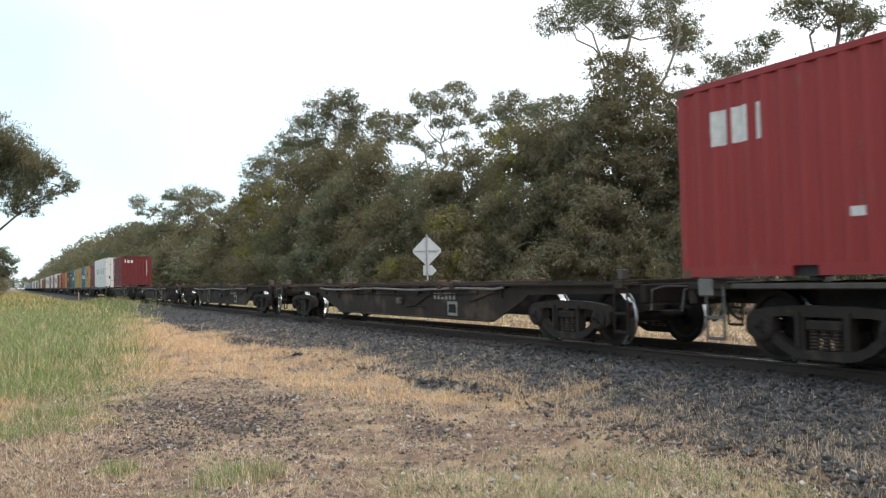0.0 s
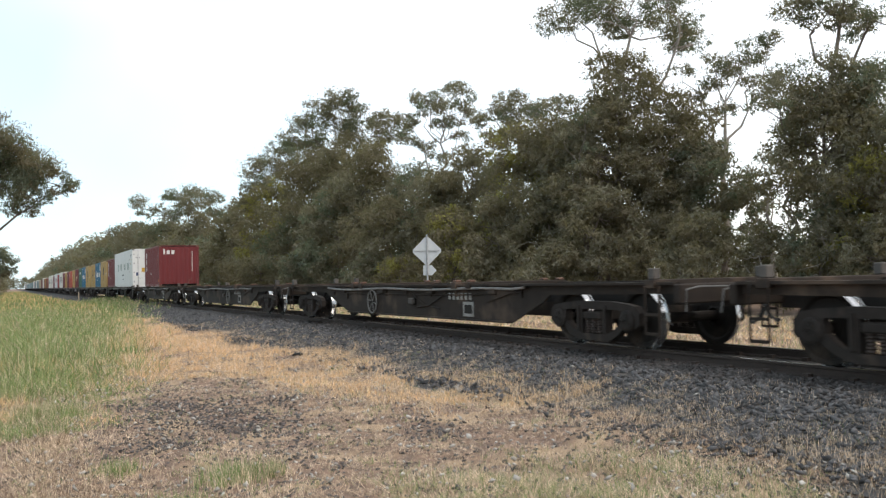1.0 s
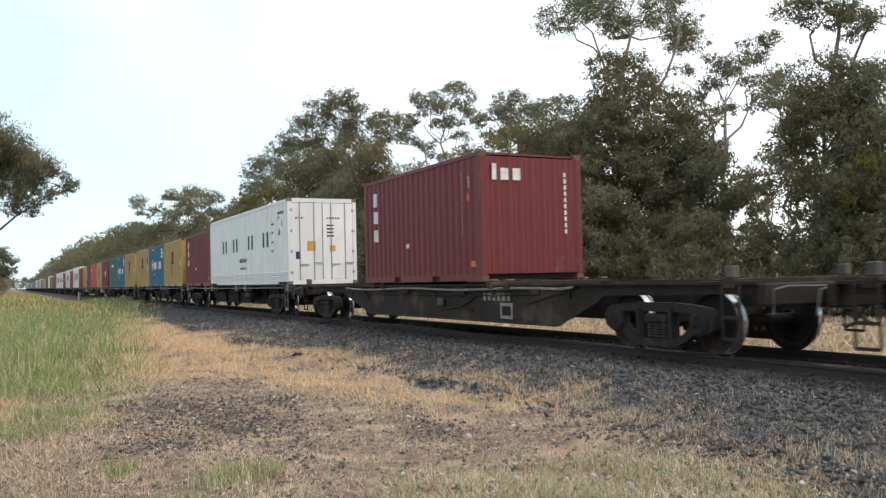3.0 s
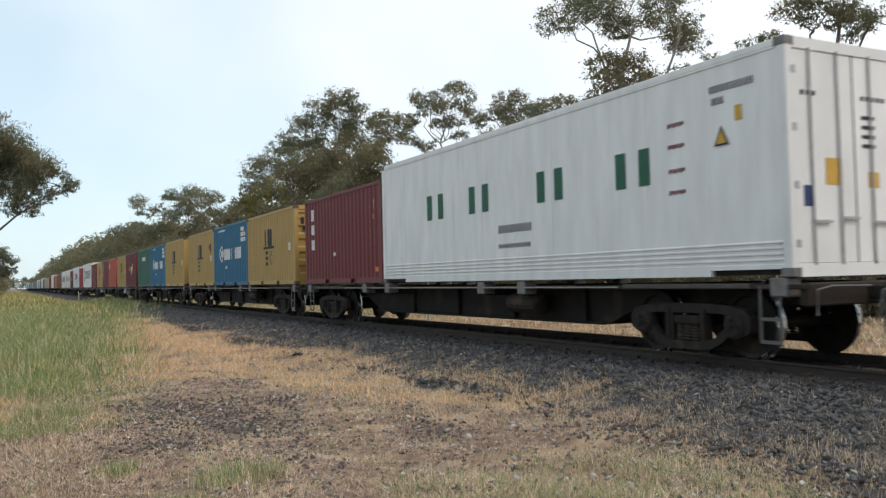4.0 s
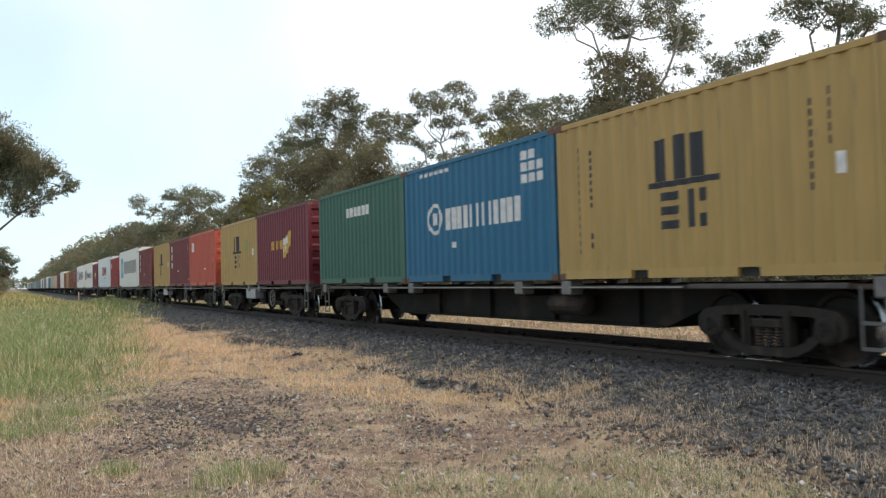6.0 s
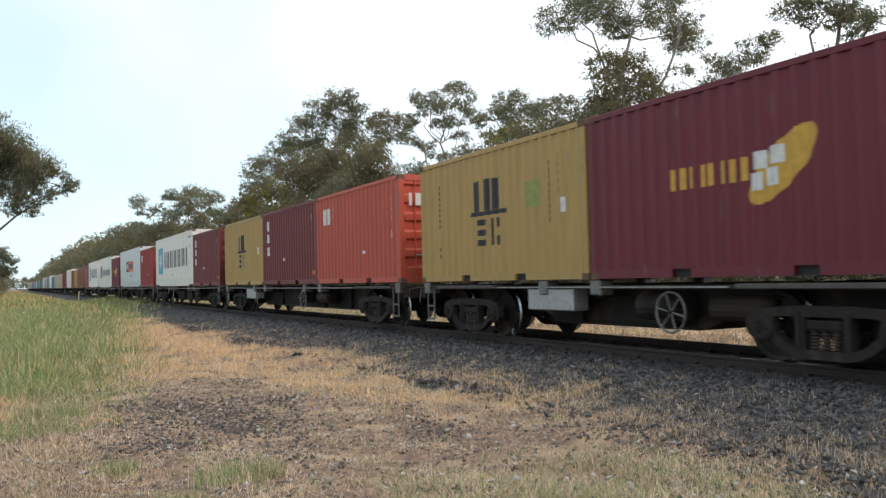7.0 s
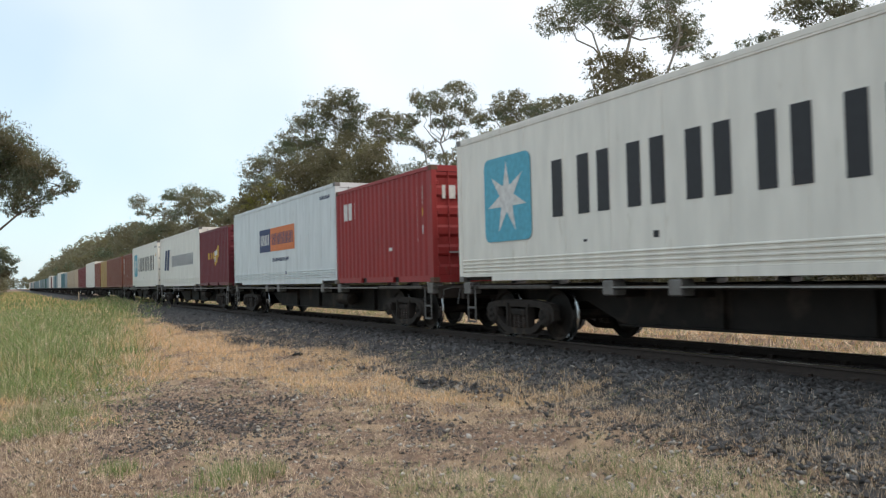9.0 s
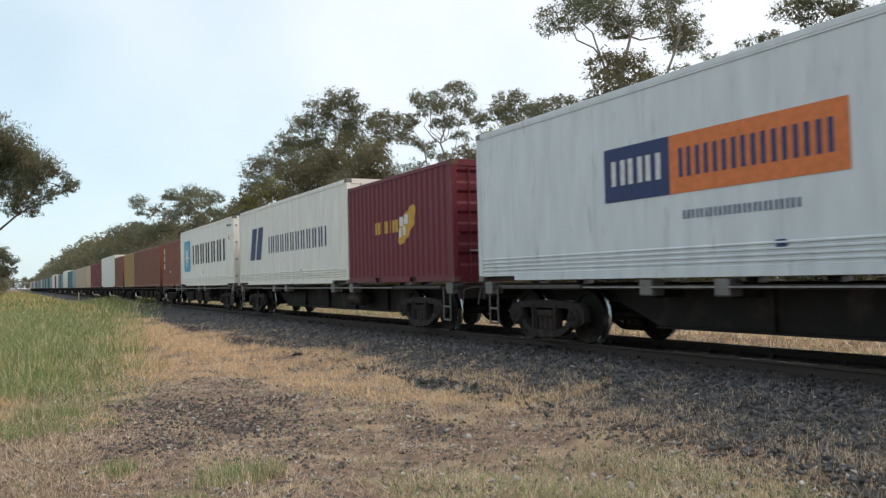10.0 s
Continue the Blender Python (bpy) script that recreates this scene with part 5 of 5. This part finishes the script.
def stones(name, label, rng, x, y, z, size, mat):
    """Angular stones as eight-sided lumps, one mesh."""
    n = len(x)
    base = np.array([(1, 0, 0), (-1, 0, 0), (0, 1, 0), (0, -1, 0), (0, 0, 1), (0, 0, -1)], float)
    tri = np.array([(0, 2, 4), (2, 1, 4), (1, 3, 4), (3, 0, 4), (2, 0, 5), (1, 2, 5), (3, 1, 5), (0, 3, 5)])
    v = base[None] * rng.uniform(0.6, 1.3, (n, 6, 1)) + rng.normal(size=(n, 6, 3)) * 0.2
    a, b = rng.uniform(0, 6.28, n), rng.uniform(-0.8, 0.8, n)
    ca, sa, cb, sb = np.cos(a), np.sin(a), np.cos(b), np.sin(b)
    vx, vy, vz = v[..., 0] * rng.uniform(0.9, 1.7, n)[:, None], v[..., 1] * 0.9, v[..., 2] * 0.6
    vx, vz = vx * cb[:, None] - vz * sb[:, None], vx * sb[:, None] + vz * cb[:, None]
    vx, vy = vx * ca[:, None] - vy * sa[:, None], vx * sa[:, None] + vy * ca[:, None]
    v = np.stack([vx, vy, vz], -1) * size[:, None, None] + np.stack([x, y, z], -1)[:, None]
    f = (tri[None] + 6 * np.arange(n)[:, None, None]).reshape(-1, 3)
    tagged(mesh_part(name, mesh_np(name, v.reshape(-1, 3), f), mat), label, "stones", kind="stuff")


def scatter_stones():
    rng = np.random.default_rng(5)
    n = 36000
    y = 3.2 + 32 * rng.random(n) ** 2.3
    x = 8.55 - 2.9 * rng.random(n) ** 1.1 + rng.normal(size=n) * 0.08
    keep = rng.random(n) < 0.10 + 0.90 * smoothstep(5.9, 7.3, x + 0.25 * np.sin(y * 5.3 + 2) + 0.35 * np.sin(y * 1.3) + 0.2 * np.sin(y * 3.1 + 1))
    x, y = x[keep], y[keep]
    size = (0.018 + 0.030 * rng.random(len(x)) ** 1.4) * (1 + y / 50)
    z = np.maximum(bed_height(x) + 0.045, ground_height(x, y))
    # stones by the rail: brake dust plus the train's shadow painted in as darker stone
    dusty = x + 0.2 * rng.normal(size=len(x)) > 7.75
    for sel, mat, label in ((~dusty, M_STONE, "loose dark blue-grey crushed basalt stones"), (dusty, M_STONE_DUST_SHADE, "ballast stones beside the rail, dark with brake dust and painted-in train shade")):
        stones("ballast_stones", label, rng, x[sel], y[sel], z[sel], size[sel], mat)
    n = 7000
    x, y = 8.5 - 2.6 * rng.random(n), 33 + 90 * rng.random(n) ** 1.3
    stones("ballast_stones", "ballast stones farther along the track", rng, x, y, bed_height(x) + 0.04, rng.uniform(0.035, 0.07, n), M_STONE)
    n = 5000
    x, y = rng.uniform(8.7, 10.6, n), 3 + 25 * rng.random(n) ** 1.5
    stones("ballast_stones", "dark ballast stones between the rails", rng, x, y, np.full(n, 0.355), rng.uniform(0.02, 0.04, n) * (1 + y / 60), M_STONE_DUST_SHADE)
    n = 90000
    x, y = rng.uniform(-0.5, 7.0, n), 4 + 16 * rng.random(n) ** 1.3
    keep = rng.random(n) < 0.10 + 0.85 * bare(x, y) ** 1.6
    x, y = x[keep], y[keep]
    stones("gravel", "scattered dark gravel on worn dry ground", rng, x, y, ground_height(x, y), 0.006 + 0.032 * rng.random(len(x)) ** 2.0, M_GRAVEL)
    n = 3800
    x, y = rng.uniform(0, 7.8, n), 4 + 16 * rng.random(n) ** 1.3
    stones("pale_stones", "a few pale pebbles among the gravel", rng, x, y, np.maximum(ground_height(x, y), bed_height(x) + 0.04) + 0.004, 0.006 + 0.026 * rng.random(n) ** 3, M_PALE_STONE)


M_PALE_STONE = material("pale_pebble", (0.46, 0.43, 0.39), 0.85, 0, (0.36, 0.33, 0.29), 10, island=0.3)
scatter_stones()


def blades(name, label, rng, x, y, height, width, mats, share, lean=0.5):
    """Grass blades, one pointed sliver each; share: the chance of the second material."""
    n = len(x)
    z = np.maximum(ground_height(x, y), np.where((x > 6.2) & (x < 12.6), bed_height(x) + 0.03, -1.0)) - 0.01
    a = rng.uniform(0, 2 * np.pi, n)
    h = height * rng.uniform(0.4, 1.3, n)
    w = width * rng.uniform(0.6, 1.3, n)
    b = rng.uniform(0, 2 * np.pi, n)
    bend = h * np.abs(rng.normal(size=n)) * lean
    sx, sy = np.cos(a) * w / 2, np.sin(a) * w / 2
    p = np.stack([x, y, z], -1)
    v = np.stack([p + np.stack([-sx, -sy, 0 * h], -1), p + np.stack([sx, sy, 0 * h], -1),
                  p + np.stack([np.cos(b) * bend, np.sin(b) * bend, h], -1)], 1).reshape(-1, 3)
    tagged(mesh_part(name, mesh_np(name, v, np.arange(3 * n).reshape(n, 3), mats, (rng.random(n) < share).astype(int)), None), label, "grass", kind="stuff")


def patch(x, y, s, k=0.0):
    """Uneven patches between 0 and 1, about s metres across."""
    u, v = x * 6.28 / s, y * 6.28 / s
    q = np.sin(u + 0.7 * np.sin(v * 0.6 + k)) + np.sin(v * 0.9 + 1.1 * np.sin(u * 0.7 + 2 * k) + k) + 0.6 * np.sin(1.9 * u - 1.4 * v + 3 * k) + 0.5 * np.sin(3.1 * v + 2.3 * u + k)
    return np.clip(0.5 + q / 4.4, 0, 1)


def tall_edge(y):
    """How far the tall grass reaches from the side of the camera."""
    return np.where(y < 19, 0.15 + 0.1 * (y - 7), 1.35 + 0.1 * (y - 19)) + 0.25 * np.sin(y * 0.9) + 0.12 * np.sin(y * 2.3)


def clumped(rng, x, y, k, spread):
    """Gathers points into tufts of about k blades."""
    i = (np.arange(len(x)) // k) * k
    return x[i] + rng.normal(size=len(x)) * spread, y[i] + rng.normal(size=len(x)) * spread


def grass():
    rng = np.random.default_rng(9)
    # short dry grass before the camera
    n = 330000
    x, y = rng.uniform(-1.5, 7.6, n), 3.6 + 14 * rng.random(n) ** 1.35
    x, y = clumped(rng, x, y, 8, 0.03)
    p = patch(x, y, 1.7) * 0.6 + patch(x, y, 0.5, 2) * 0.4
    keep = (rng.random(n) < (0.12 + 0.88 * smoothstep(0.30, 0.52, p)) * (1 - bare(x, y)) ** 1.6 + 0.05) & (x < 7.0 + 0.5 * np.sin(1.7 * y) + 0.3 * np.sin(4.1 * y))
    x, y = x[keep], y[keep]
    blades("short_grass", "short bleached dry grass in thin tufts", rng, x, y, 0.05, 0.0045, (M_PALE_STRAW, M_DEAD), 0.22, 1.5)
    n = 60000
    x, y = rng.uniform(-1.5, 7.2, n), 3.6 + 12 * rng.random(n) ** 1.3
    x, y = clumped(rng, x, y, 24, 0.04)
    keep = rng.random(n) < smoothstep(0.45, 0.7, patch(x, y, 1.3, 4)) * (1 - bare(x, y))
    blades("short_grass", "thin greenish grass in small tufts", rng, x[keep], y[keep], 0.075, 0.005, (M_GRASS, M_PALE_STRAW), 0.45, 1.0)
    n = 26000
    x, y = rng.uniform(-1.6, 1.1, n), 6.6 + 8.5 * rng.random(n)
    x, y = clumped(rng, x, y, 16, 0.07)
    keep = rng.random(n) < smoothstep(0.25, 0.6, patch(x, y, 1.1, 6)) * smoothstep(1.3, 0.2, x - 0.04 * (y - 7))
    blades("dry_grass", "brown seeding dry grass beside the green verge", rng, x[keep], y[keep], 0.14, 0.005, (M_PALE_STRAW, M_DEAD), 0.5, 1.3)
    n = 16000
    x, y = rng.uniform(2.6, 5.4, n), rng.uniform(4.2, 6.4, n)
    x, y = clumped(rng, x, y, 60, 0.09)
    blades("short_grass", "greenish and bleached grass in soft tufts", rng, x, y, 0.09, 0.005, (M_GRASS, M_PALE_STRAW), 0.55, 1.0)
    # round and behind the camera
    n = 30000
    x, y = rng.uniform(-8, 7, n), rng.uniform(-9, 4, n)
    x, y = clumped(rng, x, y, 10, 0.06)
    blades("short_grass", "short dry grass round the camera", rng, x, y, 0.09, 0.008, (M_PALE_STRAW, M_GRASS), 0.35, 0.8)
    # fallen straw
    n = 60000
    x, y = rng.uniform(-1.0, 7.2, n), 3.8 + 12 * rng.random(n) ** 1.4
    keep = rng.random(n) < 0.75 - 0.45 * bare(x, y)
    blades("fallen_straw", "bleached straw lying on the ground", rng, x[keep], y[keep], 0.022, 0.006, (M_PALE_STRAW, M_DEAD), 0.35, 3.2)
    # green tufts
    for cx, cy, r, k in ((1.7, 7.3, 0.16, 1500), (0.85, 8.1, 0.10, 600), (2.0, 7.15, 0.05, 400), (0.35, 12.2, 0.26, 2600), (1.1, 6.6, 0.14, 900)):
        blades("grass_tuft", "fresh green grass tuft on dry ground", rng, cx + rng.normal(size=k) * r, cy + rng.normal(size=k) * r, 0.15, 0.005, (M_GRASS, M_PALE_STRAW), 0.35, 0.4)
    # straw band beside the ballast
    n = 190000
    y = 9.0 + 46 * rng.random(n) ** 1.25
    x = rng.uniform(0.5, 7.2, n)
    x, y = clumped(rng, x, y, 10, 0.045)
    wob = 0.45 * np.sin(y * 0.8) + 0.3 * np.sin(2.1 * y + 1) + 0.25 * rng.normal(size=n)
    lo = np.where(y > 15, tall_edge(y) - 0.5, 4.8 - 0.22 * (y - 9)) + 0.25 * rng.normal(size=n)
    hi = np.where(y > 22, 5.5, 6.9 - 0.08 * (y - 9)) + wob
    keep = (x > lo) & (x < hi) & (rng.random(n) < (1.0 - 0.8 * bare(x, y)) * smoothstep(0.15, 0.5, patch(x, y, 1.9, 1)))
    blades("dry_grass", "golden dry grass beside the ballast", rng, x[keep], y[keep], 0.12 + 0.05 * smoothstep(14, 25, y[keep]), 0.006 + 0.0002 * y[keep], (M_STRAW, M_PALE_STRAW), 0.5, 0.85)
    # stray tufts on the ballast's foot
    n = 42000
    y = 4.0 + 30 * rng.random(n) ** 1.6
    x = 6.5 + rng.normal(size=n) * 0.5
    x, y = clumped(rng, x, y, 30, 0.06)
    blades("dry_grass", "stray dry tufts on the foot of the ballast", rng, x, y, 0.09, 0.005, (M_PALE_STRAW, M_DEAD), 0.35, 0.6)
    # tall green and dry grass on the camera's side
    n = 160000
    y = 10.5 + 78 * rng.random(n) ** 1.65
    x = tall_edge(y) + (0.25 + 0.022 * y) * rng.normal(size=n) - (2.5 + y * 0.09) * rng.random(n) ** 1.2
    x, y = clumped(rng, x, y, 8, 0.06)
    green = 0.22 + 0.75 * smoothstep(0.18, 0.42, patch(x, y, 5.0, 3) * 0.7 + patch(x, y, 1.6, 5) * 0.3 + 0.22 * smoothstep(12, 20, y) - 0.1)
    pick = rng.random(n) < green
    h = 0.40 * (0.25 + 0.72 * smoothstep(12, 20, y)) * (0.6 + 0.8 * patch(x, y, 2.1, 7))
    for sel, mats, label in ((pick, (M_GRASS, M_PALE_STRAW), "tall seeding green grass"), (~pick, (M_STRAW, M_PALE_STRAW), "tall dry grass among the green")):
        blades("tall_grass", label, rng, x[sel], y[sel], h[sel], 0.0045 + y[sel] * 0.00045, mats, 0.16, 1.0)
    n = 45000
    y = 60 + 400 * rng.random(n) ** 1.6
    x = 5.2 - rng.random(n) * (6 + y * 0.15)
    blades("tall_grass", "tall pale grass running along the track into the distance", rng, x, y, 0.5, 0.12, (M_GRASS, M_STRAW), 0.3, 0.5)
    # the strip beyond the track
    n = 110000
    y = 4 + 150 * rng.random(n) ** 1.7
    x = 12.3 + 10 * rng.random(n) ** 1.3
    green = rng.random(n) < 0.30 + 0.45 * smoothstep(18, 40, y)
    for sel, mats, label in ((~green, (M_PALE_STRAW, M_STRAW), "pale gold dry grass in the strip between track and trees"), (green, (M_GRASS, M_PALE_STRAW), "green grass in the strip between track and trees")):
        blades("dry_grass", label, rng, x[sel], y[sel], 0.13, 0.010 + y[sel] * 0.0006, mats, 0.4, 1.3)


grass()


def motions():
    times = [0.25 * k for k in range(41)]
    for thing, start, z in MOVERS:
        walk(thing, [(t, pose(TRACK, start - run_seen(t), z)) for t in times])
    for wheel, dy in WHEELS:
        walk(wheel, [(k / 30, pose(0, dy, WHEEL_R, math.degrees(run(k / 30) / WHEEL_R) % 360)) for k in range(301)])


motions()
